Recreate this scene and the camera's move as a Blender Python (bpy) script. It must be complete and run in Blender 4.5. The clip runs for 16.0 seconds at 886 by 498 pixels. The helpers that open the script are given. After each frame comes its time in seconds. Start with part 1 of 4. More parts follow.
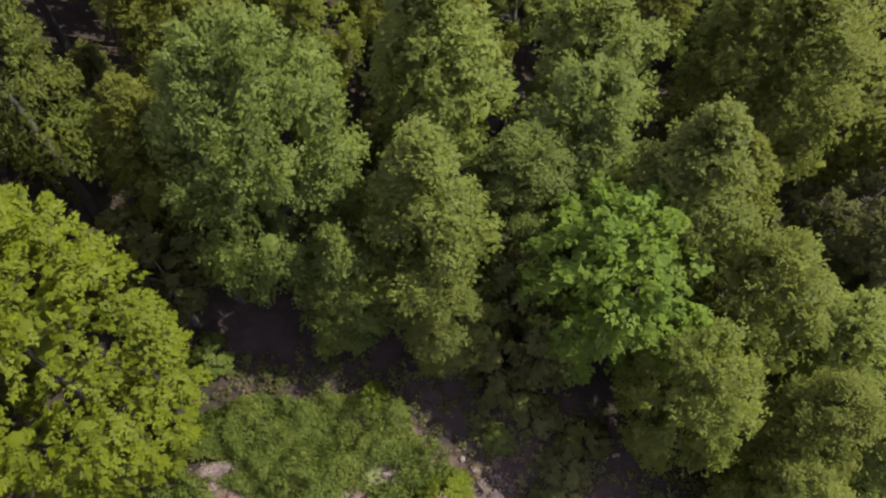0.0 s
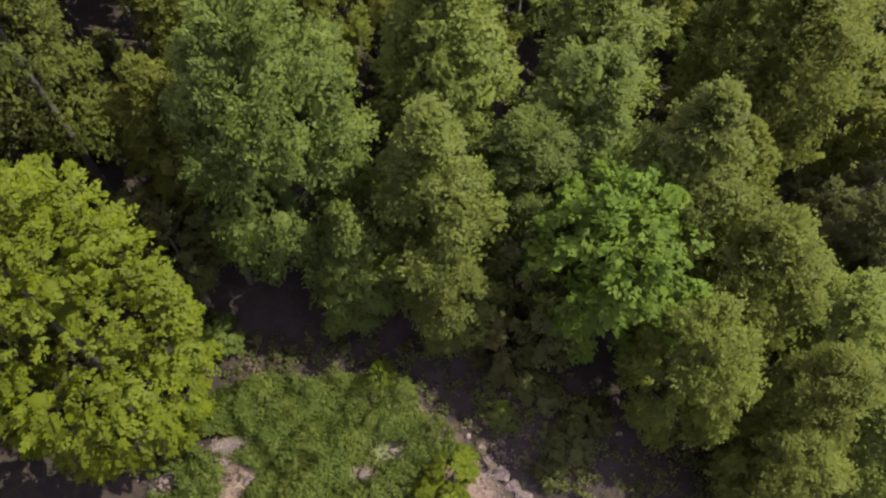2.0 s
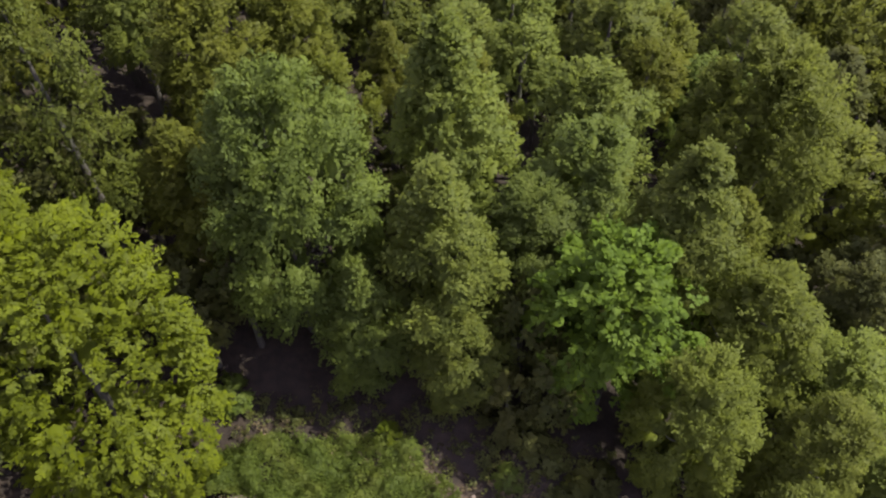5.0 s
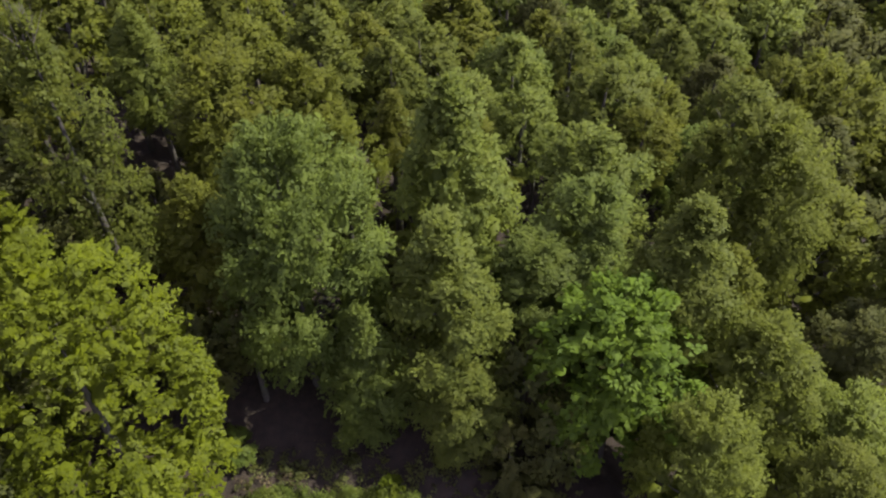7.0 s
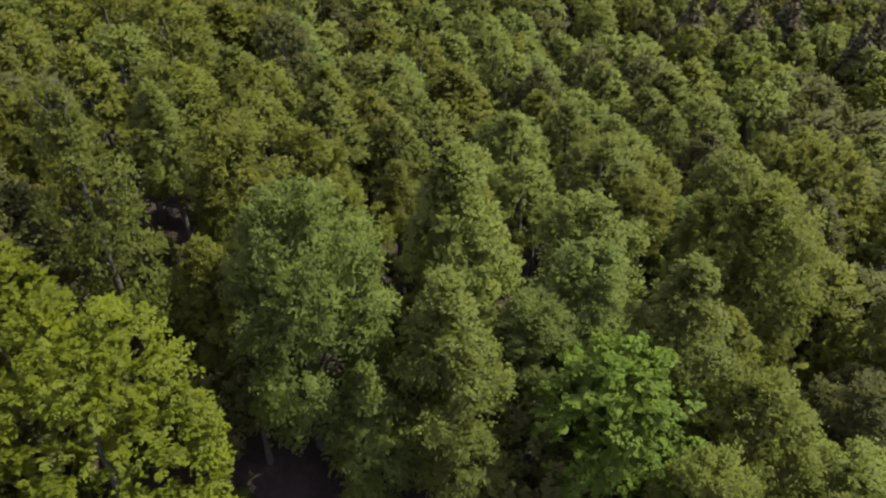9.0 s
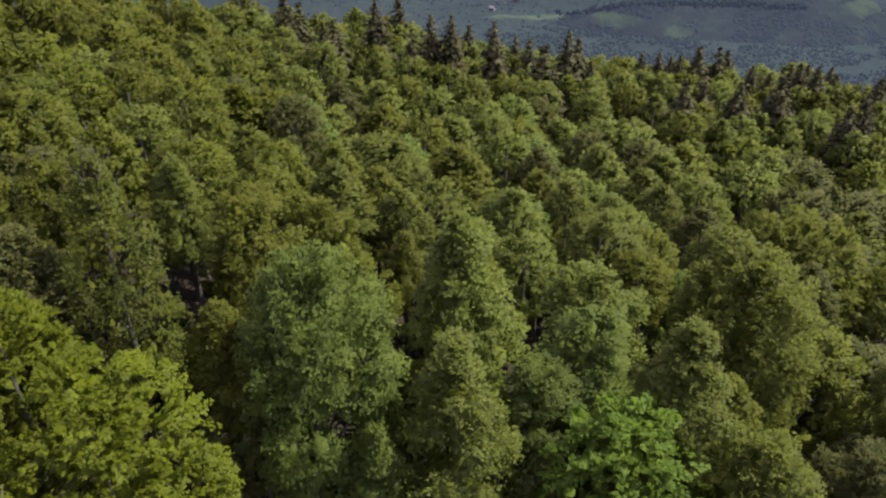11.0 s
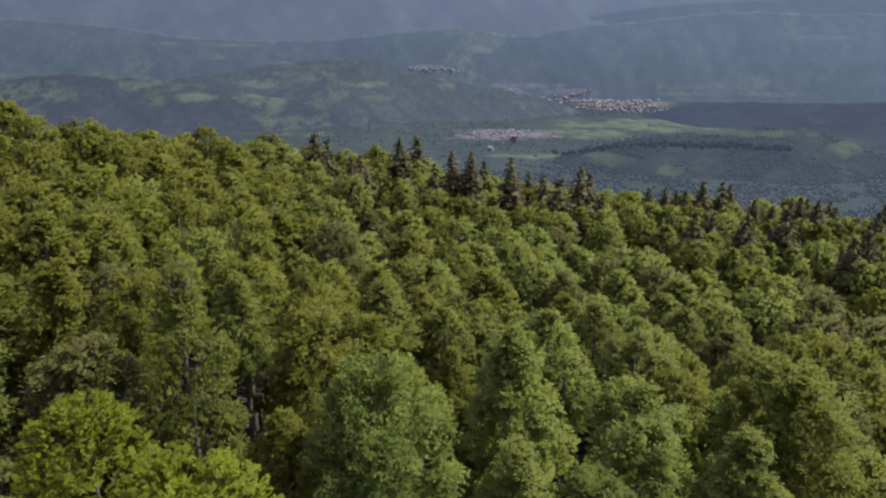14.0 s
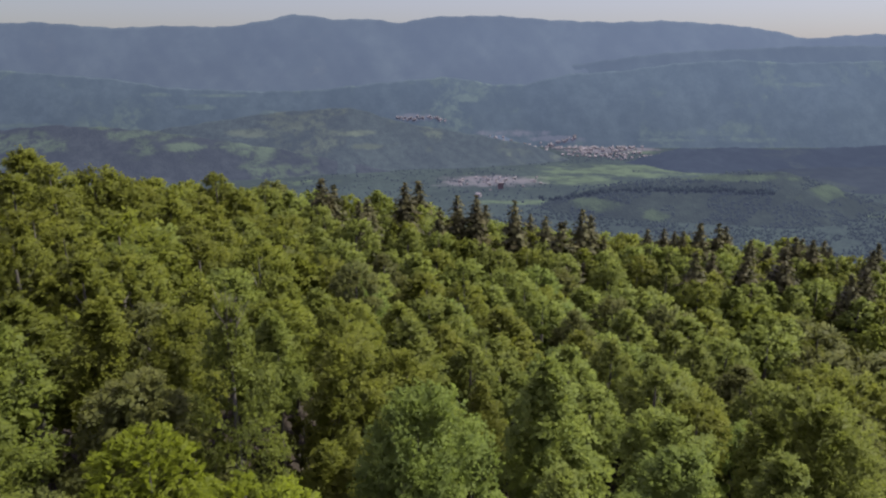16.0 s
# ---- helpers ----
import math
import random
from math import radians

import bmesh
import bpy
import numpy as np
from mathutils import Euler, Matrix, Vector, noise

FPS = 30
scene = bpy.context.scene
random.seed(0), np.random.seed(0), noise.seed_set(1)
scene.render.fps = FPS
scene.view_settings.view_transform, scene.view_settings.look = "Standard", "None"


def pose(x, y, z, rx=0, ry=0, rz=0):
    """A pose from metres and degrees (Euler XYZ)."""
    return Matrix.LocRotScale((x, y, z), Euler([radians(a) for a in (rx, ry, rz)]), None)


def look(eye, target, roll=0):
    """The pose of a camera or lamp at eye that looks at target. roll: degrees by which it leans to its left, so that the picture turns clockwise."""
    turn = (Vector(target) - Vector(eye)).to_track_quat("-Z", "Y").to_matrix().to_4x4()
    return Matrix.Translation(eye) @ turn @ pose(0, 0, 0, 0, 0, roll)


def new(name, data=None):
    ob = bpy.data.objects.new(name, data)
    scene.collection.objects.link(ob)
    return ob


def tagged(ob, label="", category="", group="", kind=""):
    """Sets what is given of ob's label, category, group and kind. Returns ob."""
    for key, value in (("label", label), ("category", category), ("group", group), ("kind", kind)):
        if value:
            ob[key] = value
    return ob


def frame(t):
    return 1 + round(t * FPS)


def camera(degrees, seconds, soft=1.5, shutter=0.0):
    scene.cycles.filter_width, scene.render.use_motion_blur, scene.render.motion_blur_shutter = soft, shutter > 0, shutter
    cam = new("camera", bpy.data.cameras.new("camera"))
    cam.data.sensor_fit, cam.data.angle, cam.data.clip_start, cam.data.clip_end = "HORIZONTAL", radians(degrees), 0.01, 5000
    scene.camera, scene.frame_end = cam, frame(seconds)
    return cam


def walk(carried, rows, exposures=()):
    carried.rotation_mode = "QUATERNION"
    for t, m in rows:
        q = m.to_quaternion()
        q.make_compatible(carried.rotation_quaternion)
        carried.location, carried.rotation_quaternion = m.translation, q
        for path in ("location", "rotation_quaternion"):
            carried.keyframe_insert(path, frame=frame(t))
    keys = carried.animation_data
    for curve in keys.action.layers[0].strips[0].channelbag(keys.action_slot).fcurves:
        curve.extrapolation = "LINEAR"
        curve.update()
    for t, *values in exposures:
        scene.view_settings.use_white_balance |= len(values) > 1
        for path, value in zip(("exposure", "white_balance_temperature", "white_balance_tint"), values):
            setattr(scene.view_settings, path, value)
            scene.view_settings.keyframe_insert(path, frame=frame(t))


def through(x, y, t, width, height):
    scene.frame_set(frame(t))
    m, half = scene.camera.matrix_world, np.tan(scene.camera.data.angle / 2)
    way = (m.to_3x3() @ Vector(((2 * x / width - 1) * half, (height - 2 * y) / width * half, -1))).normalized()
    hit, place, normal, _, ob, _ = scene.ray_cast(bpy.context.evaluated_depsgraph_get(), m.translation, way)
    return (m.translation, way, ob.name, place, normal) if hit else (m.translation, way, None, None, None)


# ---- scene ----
cam = camera(63.2, 16.0, soft=2.28)
PATH = [
    (0, (0.156, 0.278, 44.879), (0.147, 1.312, 43.167), -0.5),
    (0.5, (0.079, -0.167, 44.873), (0.068, 0.872, 43.165), -0.5),
    (1, (0.013, -0.653, 44.882), (0.0, 0.39, 43.175), -0.6),
    (1.5, (-0.017, -1.086, 44.875), (-0.032, -0.041, 43.17), -0.7),
    (2, (-0.029, -1.554, 44.837), (-0.046, -0.495, 43.14), -0.8),
    (2.5, (-0.056, -2.038, 44.797), (-0.073, -0.956, 43.114), -0.7),
    (3, (-0.046, -2.565, 44.764), (-0.066, -1.44, 43.111), -0.8),
    (3.5, (-0.006, -3.069, 44.733), (-0.032, -1.9, 43.11), -0.9),
    (4, (0.012, -3.67, 44.694), (-0.019, -2.451, 43.108), -1.0),
    (6.5, (-0.334, -6.341, 44.404), (-0.36, -4.91, 43.007), -0.6),
    (7, (-0.353, -6.799, 44.379), (-0.381, -5.328, 43.024), -0.5),
    (7.5, (-0.417, -7.194, 44.404), (-0.444, -5.689, 43.087), -0.4),
    (8, (-0.505, -7.646, 44.423), (-0.532, -6.103, 43.152), -0.4),
    (8.5, (-0.561, -8.044, 44.438), (-0.588, -6.468, 43.207), -0.4),
    (9, (-0.661, -8.539, 44.456), (-0.684, -6.927, 43.274), -0.3),
    (11.5, (-1.594, -10.995, 44.543), (-1.612, -9.227, 43.608), 0.1),
    (12, (-2.079, -11.548, 44.548), (-2.097, -9.75, 43.67), 0.2),
    (12.5, (-2.595, -11.989, 44.58), (-2.613, -10.168, 43.754), 0.3),
    (13, (-3.268, -12.436, 44.605), (-3.285, -10.59, 43.837), 0.3),
    (13.5, (-3.884, -12.851, 44.626), (-3.902, -10.984, 43.91), 0.3),
    (14, (-4.647, -13.318, 44.62), (-4.665, -11.429, 43.964), 0.3),
    (14.5, (-5.383, -13.738, 44.577), (-5.4, -11.831, 43.975), 0.3),
    (15, (-6.21, -14.188, 44.51), (-6.226, -12.264, 43.964), 0.2),
    (15.5, (-7.005, -14.653, 44.447), (-7.021, -12.725, 43.917), 0.2),
    (16, (-7.706, -15.079, 44.442), (-7.691, -13.151, 43.909), 0.0),
]
walk(cam, [(t, look(eye, target, roll)) for t, eye, target, roll in PATH],
     [(0.0, 1.06), (4.0, 1.02), (8.0, 0.96), (12.0, 0.90), (16.0, 0.90)])

# ---- sky and sun ----
SUN_AZ, SUN_EL = radians(81), radians(53)
to_sun = Vector((math.sin(SUN_AZ) * math.cos(SUN_EL), math.cos(SUN_AZ) * math.cos(SUN_EL), math.sin(SUN_EL)))
world = bpy.data.worlds.new("sky")
world.use_nodes = True
scene.world = world
wn = world.node_tree.nodes
sky = wn.new("ShaderNodeTexSky")
sky.sky_type = "NISHITA"
sky.sun_disc = False
sky.sun_elevation, sky.sun_rotation = SUN_EL, SUN_AZ
sky.altitude, sky.air_density, sky.dust_density = 700, 1.0, 1.0
haze = wn.new("ShaderNodeMix")
haze.data_type = "RGBA"
haze.inputs[0].default_value = 0.90
rise = wn.new("ShaderNodeSeparateXYZ")
lift = wn.new("ShaderNodeMapRange")
lift.inputs[2].default_value = 0.9
veil = wn.new("ShaderNodeMix")
veil.data_type = "RGBA"
veil.inputs[6].default_value = (0.43, 0.405, 0.525, 1)
veil.inputs[7].default_value = (3.65, 3.22, 4.85, 1)
world.node_tree.links.new(wn.new("ShaderNodeTexCoord").outputs["Generated"], rise.inputs[0])
world.node_tree.links.new(rise.outputs[2], lift.inputs[0])
world.node_tree.links.new(lift.outputs[0], veil.inputs[0])
# the haze is brighter towards the sun
sunside = wn.new("ShaderNodeMath")
sunside.operation = "MULTIPLY_ADD"
sunside.inputs[1].default_value, sunside.inputs[2].default_value = 0.36, 0.97
glow = wn.new("ShaderNodeVectorMath")
glow.operation = "SCALE"
world.node_tree.links.new(rise.outputs[0], sunside.inputs[0])
world.node_tree.links.new(veil.outputs[2], glow.inputs[0])
world.node_tree.links.new(sunside.outputs[0], glow.inputs["Scale"])
world.node_tree.links.new(glow.outputs[0], haze.inputs[7])
world.node_tree.links.new(sky.outputs[0], haze.inputs[6])
world.node_tree.links.new(haze.outputs[2], wn["Background"].inputs[0])
wn["Background"].inputs[1].default_value = 0.24
sun = new("sun", bpy.data.lights.new("sun", "SUN"))
sun.data.energy, sun.data.angle, sun.data.color = 4.58, radians(0.6), (1.0, 0.93, 0.80)
sun.matrix_world = look((0, 0, 300), Vector((0, 0, 300)) - 100 * to_sun)


# ---- materials ----
class Mat:
    """A node material under construction."""

    def __init__(self, name):
        self.m = bpy.data.materials.new(name)
        self.m.use_nodes = True
        self.t = self.m.node_tree
        self.t.nodes.clear()
        self.out = self.n("ShaderNodeOutputMaterial")

    def n(self, kind, **inputs):
        node = self.t.nodes.new(kind)
        for k, v in inputs.items():
            self.put(node.inputs[k.replace("_", " ")], v)
        return node

    def put(self, socket, v):
        if isinstance(v, bpy.types.NodeSocket):
            self.t.links.new(v, socket)
        elif isinstance(v, tuple) and len(v) == 3 and socket.type == "RGBA":
            socket.default_value = (*v, 1)
        else:
            socket.default_value = v

    def math(self, op, a, b=0.0, c=0.0):
        node = self.t.nodes.new("ShaderNodeMath")
        node.operation = op
        for s, v in zip(node.inputs, (a, b, c)):
            self.put(s, v)
        return node.outputs[0]

    def mix(self, f, a, b, blend="MIX"):
        node = self.t.nodes.new("ShaderNodeMix")
        node.data_type, node.blend_type = "RGBA", blend
        self.put(node.inputs[0], f)
        self.put(node.inputs[6], a)
        self.put(node.inputs[7], b)
        return node.outputs[2]

    def ramp(self, v, lo, hi):
        node = self.n("ShaderNodeMapRange")
        node.interpolation_type = "SMOOTHSTEP"
        for s, x in zip(node.inputs, (v, lo, hi, 0.0, 1.0)):
            self.put(s, x)
        return node.outputs[0]

    def noise(self, scale, vec=None, detail=4.0, rough=0.55):
        node = self.n("ShaderNodeTexNoise", Scale=scale, Detail=detail, Roughness=rough)
        self.put(node.inputs["Vector"], vec or self.pos())
        return node.outputs[0]

    def pos(self):
        return self.n("ShaderNodeNewGeometry").outputs["Position"]


def leaf_material(name, dark, light, tip, through=0.52, spread=1.0):
    m = Mat(name)
    island = m.n("ShaderNodeNewGeometry").outputs["Random Per Island"]
    tree = m.n("ShaderNodeObjectInfo").outputs["Random"]
    c = m.mix(island, dark, light)
    patch = m.ramp(m.noise(0.55), 0.42, 0.68)
    c = m.mix(m.math("MULTIPLY", patch, 0.55), c, tip)
    hue = m.n("ShaderNodeHueSaturation", Color=c, Hue=m.math("MULTIPLY_ADD", tree, 0.012 * spread, 0.4985 - 0.006 * spread),
              Value=m.math("MULTIPLY_ADD", tree, 0.30 * spread, 1.0 - 0.15 * spread), Saturation=m.math("MULTIPLY_ADD", island, 0.1, 0.985))
    c = hue.outputs[0]
    surf = m.n("ShaderNodeBsdfPrincipled", Base_Color=c, Roughness=0.55)
    surf.inputs["Specular IOR Level"].default_value = 0.10
    glow = m.n("ShaderNodeBsdfTranslucent", Color=m.mix(0.5, c, tip))
    both = m.n("ShaderNodeMixShader", Fac=through)
    m.put(both.inputs[1], surf.outputs[0])
    m.put(both.inputs[2], glow.outputs[0])
    m.put(m.out.inputs[0], both.outputs[0])
    return m.m


def bark_material(name, a, b):
    m = Mat(name)
    tc = m.n("ShaderNodeTexCoord").outputs["Object"]
    stretch = m.n("ShaderNodeMapping", Vector=tc, Scale=(6, 6, 1.2))
    n1 = m.noise(2.0, stretch.outputs[0], 6)
    c = m.mix(m.ramp(n1, 0.35, 0.65), a, b)
    c = m.mix(m.math("MULTIPLY", m.ramp(m.noise(0.8), 0.5, 0.7), 0.5), c, (0.07, 0.085, 0.045))
    s = m.n("ShaderNodeBsdfPrincipled", Base_Color=c, Roughness=0.9)
    m.put(s.inputs["Normal"], m.n("ShaderNodeBump", Strength=0.6, Height=n1).outputs[0])
    m.put(m.out.inputs[0], s.outputs[0])
    return m.m


LEAVES = {
    "beech": leaf_material("beech_leaves", (0.092, 0.119, 0.030), (0.150, 0.180, 0.043), (0.176, 0.206, 0.043)),
    "beech_warm": leaf_material("warm_beech_leaves", (0.084, 0.098, 0.021), (0.133, 0.153, 0.029), (0.158, 0.172, 0.029)),
    "beech_blue": leaf_material("cool_beech_leaves", (0.087, 0.120, 0.033), (0.144, 0.189, 0.048), (0.167, 0.213, 0.045)),
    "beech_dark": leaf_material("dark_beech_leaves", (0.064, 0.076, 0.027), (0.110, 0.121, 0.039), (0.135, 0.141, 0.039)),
    "beech_brown": leaf_material("olive_beech_leaves", (0.064, 0.080, 0.021), (0.109, 0.132, 0.028), (0.136, 0.157, 0.030)),
    "yellow": leaf_material("yellow_green_leaves", (0.087, 0.107, 0.021), (0.140, 0.165, 0.029), (0.163, 0.185, 0.029)),
    "chestnut": leaf_material("chestnut_leaves", (0.086, 0.110, 0.015), (0.137, 0.170, 0.020), (0.156, 0.188, 0.020), 0.48, 0.2),
    "maple": leaf_material("maple_leaves", (0.077, 0.126, 0.021), (0.125, 0.191, 0.031), (0.143, 0.206, 0.031), 0.48, 0.0),
    "light": leaf_material("light_green_leaves", (0.096, 0.119, 0.027), (0.153, 0.183, 0.039), (0.176, 0.206, 0.039)),
    "spruce": leaf_material("spruce_needles", (0.039, 0.041, 0.018), (0.068, 0.067, 0.029), (0.083, 0.073, 0.031), 0.2),
    "shrub": leaf_material("bramble_leaves", (0.075, 0.110, 0.027), (0.131, 0.180, 0.041), (0.173, 0.205, 0.047)),
    "fresh": leaf_material("fresh_shrub_leaves", (0.087, 0.125, 0.018), (0.143, 0.185, 0.025), (0.163, 0.200, 0.025)),
    "dry": leaf_material("dry_plant_leaves", (0.075, 0.066, 0.034), (0.120, 0.098, 0.055), (0.150, 0.120, 0.074), 0.15),
}
BARK = bark_material("beech_bark", (0.045, 0.041, 0.034), (0.080, 0.073, 0.060))
DRY_BARK = bark_material("dry_twig_bark", (0.09, 0.08, 0.07), (0.15, 0.13, 0.12))
SPRUCE_BARK = bark_material("spruce_bark", (0.10, 0.075, 0.055), (0.17, 0.13, 0.10))


def soil_material():
    m = Mat("forest_soil")
    n1, n2, n3 = m.noise(0.35, detail=6), m.noise(2.2, detail=8), m.noise(9.0, detail=6)
    c = m.mix(m.ramp(n2, 0.35, 0.65), (0.070, 0.048, 0.034), (0.150, 0.104, 0.076))
    c = m.mix(m.ramp(n3, 0.45, 0.7), c, (0.19, 0.14, 0.11))
    c = m.mix(m.ramp(n1, 0.5, 0.62), c, (0.10, 0.12, 0.04))
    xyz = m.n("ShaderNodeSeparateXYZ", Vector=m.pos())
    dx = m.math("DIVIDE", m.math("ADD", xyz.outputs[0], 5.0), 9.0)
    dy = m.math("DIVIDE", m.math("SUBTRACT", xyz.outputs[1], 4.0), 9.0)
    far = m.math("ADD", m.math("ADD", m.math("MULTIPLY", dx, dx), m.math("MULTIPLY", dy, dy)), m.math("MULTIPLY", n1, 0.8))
    # leaf litter beyond the clearing, coloured near black for tree shade
    shaded_litter = m.mix(m.ramp(n2, 0.3, 0.7), (0.013, 0.009, 0.006), (0.026, 0.018, 0.011))
    c = m.mix(m.ramp(far, 0.9, 1.5), c, shaded_litter)
    s = m.n("ShaderNodeBsdfPrincipled", Base_Color=c, Roughness=0.95)
    h = m.math("ADD", m.math("MULTIPLY", n2, 0.6), m.math("MULTIPLY", n3, 0.4))
    m.put(s.inputs["Normal"], m.n("ShaderNodeBump", Strength=0.8, Distance=0.15, Height=h).outputs[0])
    m.put(m.out.inputs[0], s.outputs[0])
    return m.m


def rock_material():
    m = Mat("pale_rock")
    n1, n2 = m.noise(1.6, detail=8), m.noise(7.0, detail=8)
    c = m.mix(m.ramp(n1, 0.35, 0.65), (0.110, 0.084, 0.070), (0.200, 0.156, 0.134))
    c = m.mix(m.math("MULTIPLY", m.ramp(n2, 0.5, 0.7), 0.6), c, (0.09, 0.075, 0.062))
    s = m.n("ShaderNodeBsdfPrincipled", Base_Color=c, Roughness=0.9)
    m.put(s.inputs["Normal"], m.n("ShaderNodeBump", Strength=1.0, Distance=0.25, Height=n2).outputs[0])
    m.put(m.out.inputs[0], s.outputs[0])
    return m.m


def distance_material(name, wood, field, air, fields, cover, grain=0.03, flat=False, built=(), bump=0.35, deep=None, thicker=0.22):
    """Far wooded land: woods, meadows as ellipses (x, z, half width, half height; x, y where flat), built-up ground
    likewise, and loose clearings; air: haze before the land, painted on it as emission.
    """
    m = Mat(name)
    p = m.pos()
    xyz = m.n("ShaderNodeSeparateXYZ", Vector=p)
    x, z = xyz.outputs[0], xyz.outputs[1 if flat else 2]
    edge = m.noise(0.006, detail=6)
    wide = m.noise(0.0022, detail=5)
    fine = m.noise(0.022, detail=6, rough=0.7)
    mask = m.math("MULTIPLY", m.ramp(wide, cover, cover + 0.06), m.math("MULTIPLY", m.ramp(edge, 0.42, 0.55), m.ramp(fine, 0.38, 0.56)))
    town = m.math("ADD", 0.0)
    for k, (cx, cz, w, h) in enumerate((*fields, *built)):
        dx = m.math("DIVIDE", m.math("SUBTRACT", x, cx), w)
        dz = m.math("DIVIDE", m.math("SUBTRACT", z, cz), h)
        d = m.math("ADD", m.math("MULTIPLY", dx, dx), m.math("MULTIPLY", dz, dz))
        d = m.math("ADD", d, m.math("MULTIPLY", m.math("SUBTRACT", edge, 0.5), 5.0))
        d = m.math("ADD", d, m.math("MULTIPLY", m.math("SUBTRACT", fine, 0.5), 4.0))
        inside = m.math("SUBTRACT", 1.0, m.ramp(d, -0.1, 1.5))
        if k < len(fields):
            mask = m.math("MAXIMUM", mask, inside)
        else:
            town = m.math("MAXIMUM", town, inside)
    tree = m.n("ShaderNodeTexVoronoi", Scale=grain * 4)
    m.put(tree.inputs["Vector"], p)
    spots = m.noise(grain, detail=8, rough=0.7)
    w = m.mix(m.ramp(spots, 0.35, 0.65), wood, tuple(v * 1.7 for v in wood))
    w = m.mix(m.math("MULTIPLY", m.ramp(wide, 0.4, 0.6), 0.6), w, tuple(v * 0.7 for v in wood))
    f = m.mix(m.ramp(m.noise(0.012, detail=6), 0.4, 0.6), field, tuple(v * 0.68 for v in field))
    c = m.mix(mask, w, f)
    if built:
        c = m.mix(m.math("MULTIPLY", town, 0.75), c, (0.080, 0.074, 0.078))
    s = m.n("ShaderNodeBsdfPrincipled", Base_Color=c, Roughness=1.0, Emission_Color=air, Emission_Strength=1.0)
    # the painted haze glows more towards the sun
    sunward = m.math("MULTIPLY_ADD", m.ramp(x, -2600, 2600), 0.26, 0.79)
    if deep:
        # the painted haze also changes with height
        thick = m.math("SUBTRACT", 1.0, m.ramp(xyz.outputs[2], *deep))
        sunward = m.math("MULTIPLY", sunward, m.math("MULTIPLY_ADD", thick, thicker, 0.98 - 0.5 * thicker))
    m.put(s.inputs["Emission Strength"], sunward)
    s.inputs["Specular IOR Level"].default_value = 0.0
    m.put(s.inputs["Normal"], m.n("ShaderNodeBump", Strength=bump, Distance=8.0, Height=tree.outputs[0]).outputs[0])
    m.put(m.out.inputs[0], s.outputs[0])
    return m.m


# ---- mesh helpers ----
def mesh_of(name, verts, faces, mat, smooth=False, normals=None):
    me = bpy.data.meshes.new(name)
    v = np.asarray(verts, dtype=np.float32)
    f = np.asarray(faces, dtype=np.int32)
    me.vertices.add(len(v))
    me.vertices.foreach_set("co", v.ravel())
    k = f.shape[1]
    me.loops.add(f.size)
    me.loops.foreach_set("vertex_index", f.ravel())
    me.polygons.add(len(f))
    me.polygons.foreach_set("loop_start", np.arange(0, f.size, k, dtype=np.int32))
    me.polygons.foreach_set("loop_total", np.full(len(f), k, dtype=np.int32))
    me.polygons.foreach_set("use_smooth", np.full(len(f), smooth))
    me.materials.append(mat)
    me.update(calc_edges=True)
    if normals is not None:
        me.normals_split_custom_set_from_vertices(normals)
    return me


def part(name, me, parent, label=""):
    ob = new(name, me)
    ob.parent = parent
    return tagged(ob, label=label) if label else ob


def unit(v):
    return v / np.maximum(np.linalg.norm(v, axis=-1, keepdims=True), 1e-6)


def leaf_blades(rng, at, normal, size, lean):
    """Pointed leaf blades at the points, facing normal; lean: the way their tips point."""
    n = len(at)
    normal = unit(normal)
    axis = lean + rng.normal(0, 0.45, (n, 3))
    axis = unit(axis - normal * np.sum(axis * normal, 1, keepdims=True))
    side = np.cross(normal, axis)
    ln = size * rng.uniform(0.7, 1.3, (n, 1))
    wd = ln * rng.uniform(0.34, 0.48, (n, 1))
    base, tip = at - axis * ln * 0.5, at + axis * ln * 0.5 - normal * ln * 0.08
    v = np.stack([base + side * wd, base - side * wd, tip], 1).reshape(-1, 3)
    return v, np.arange(3 * n).reshape(-1, 3)


def tube(path, radii, sides):
    """Vertices and quads of a tapered tube along the points."""
    path = np.asarray(path, float)
    vs, fs = [], []
    for i, p in enumerate(path):
        d = unit(path[min(i + 1, len(path) - 1)] - path[max(i - 1, 0)])
        a = unit(np.cross(d, (0.3, 0.9, 0.2)))
        b = np.cross(d, a)
        for k in range(sides):
            w = 2 * math.pi * k / sides
            vs.append(p + radii[i] * (a * math.cos(w) + b * math.sin(w)))
    for i in range(len(path) - 1):
        for k in range(sides):
            q = (k + 1) % sides
            fs.append((i * sides + k, i * sides + q, (i + 1) * sides + q, (i + 1) * sides + k))
    return vs, fs


def joined(pieces):
    vs, fs, n = [], [], 0
    for v, f in pieces:
        vs.append(np.asarray(v, float))
        fs.append(np.asarray(f) + n)
        n += len(v)
    return np.concatenate(vs), np.concatenate(fs)


# ---- ground ----
def canopy(x, y):
    """Height of the treetops over the hillside."""
    u, v = x / 50, y / 50
    return 25.358 - 15.334 * u - 8.465 * v + 2.742 * u * v + 0.808 * v * v + 2.086 * u * u


VALLEY = -500.0


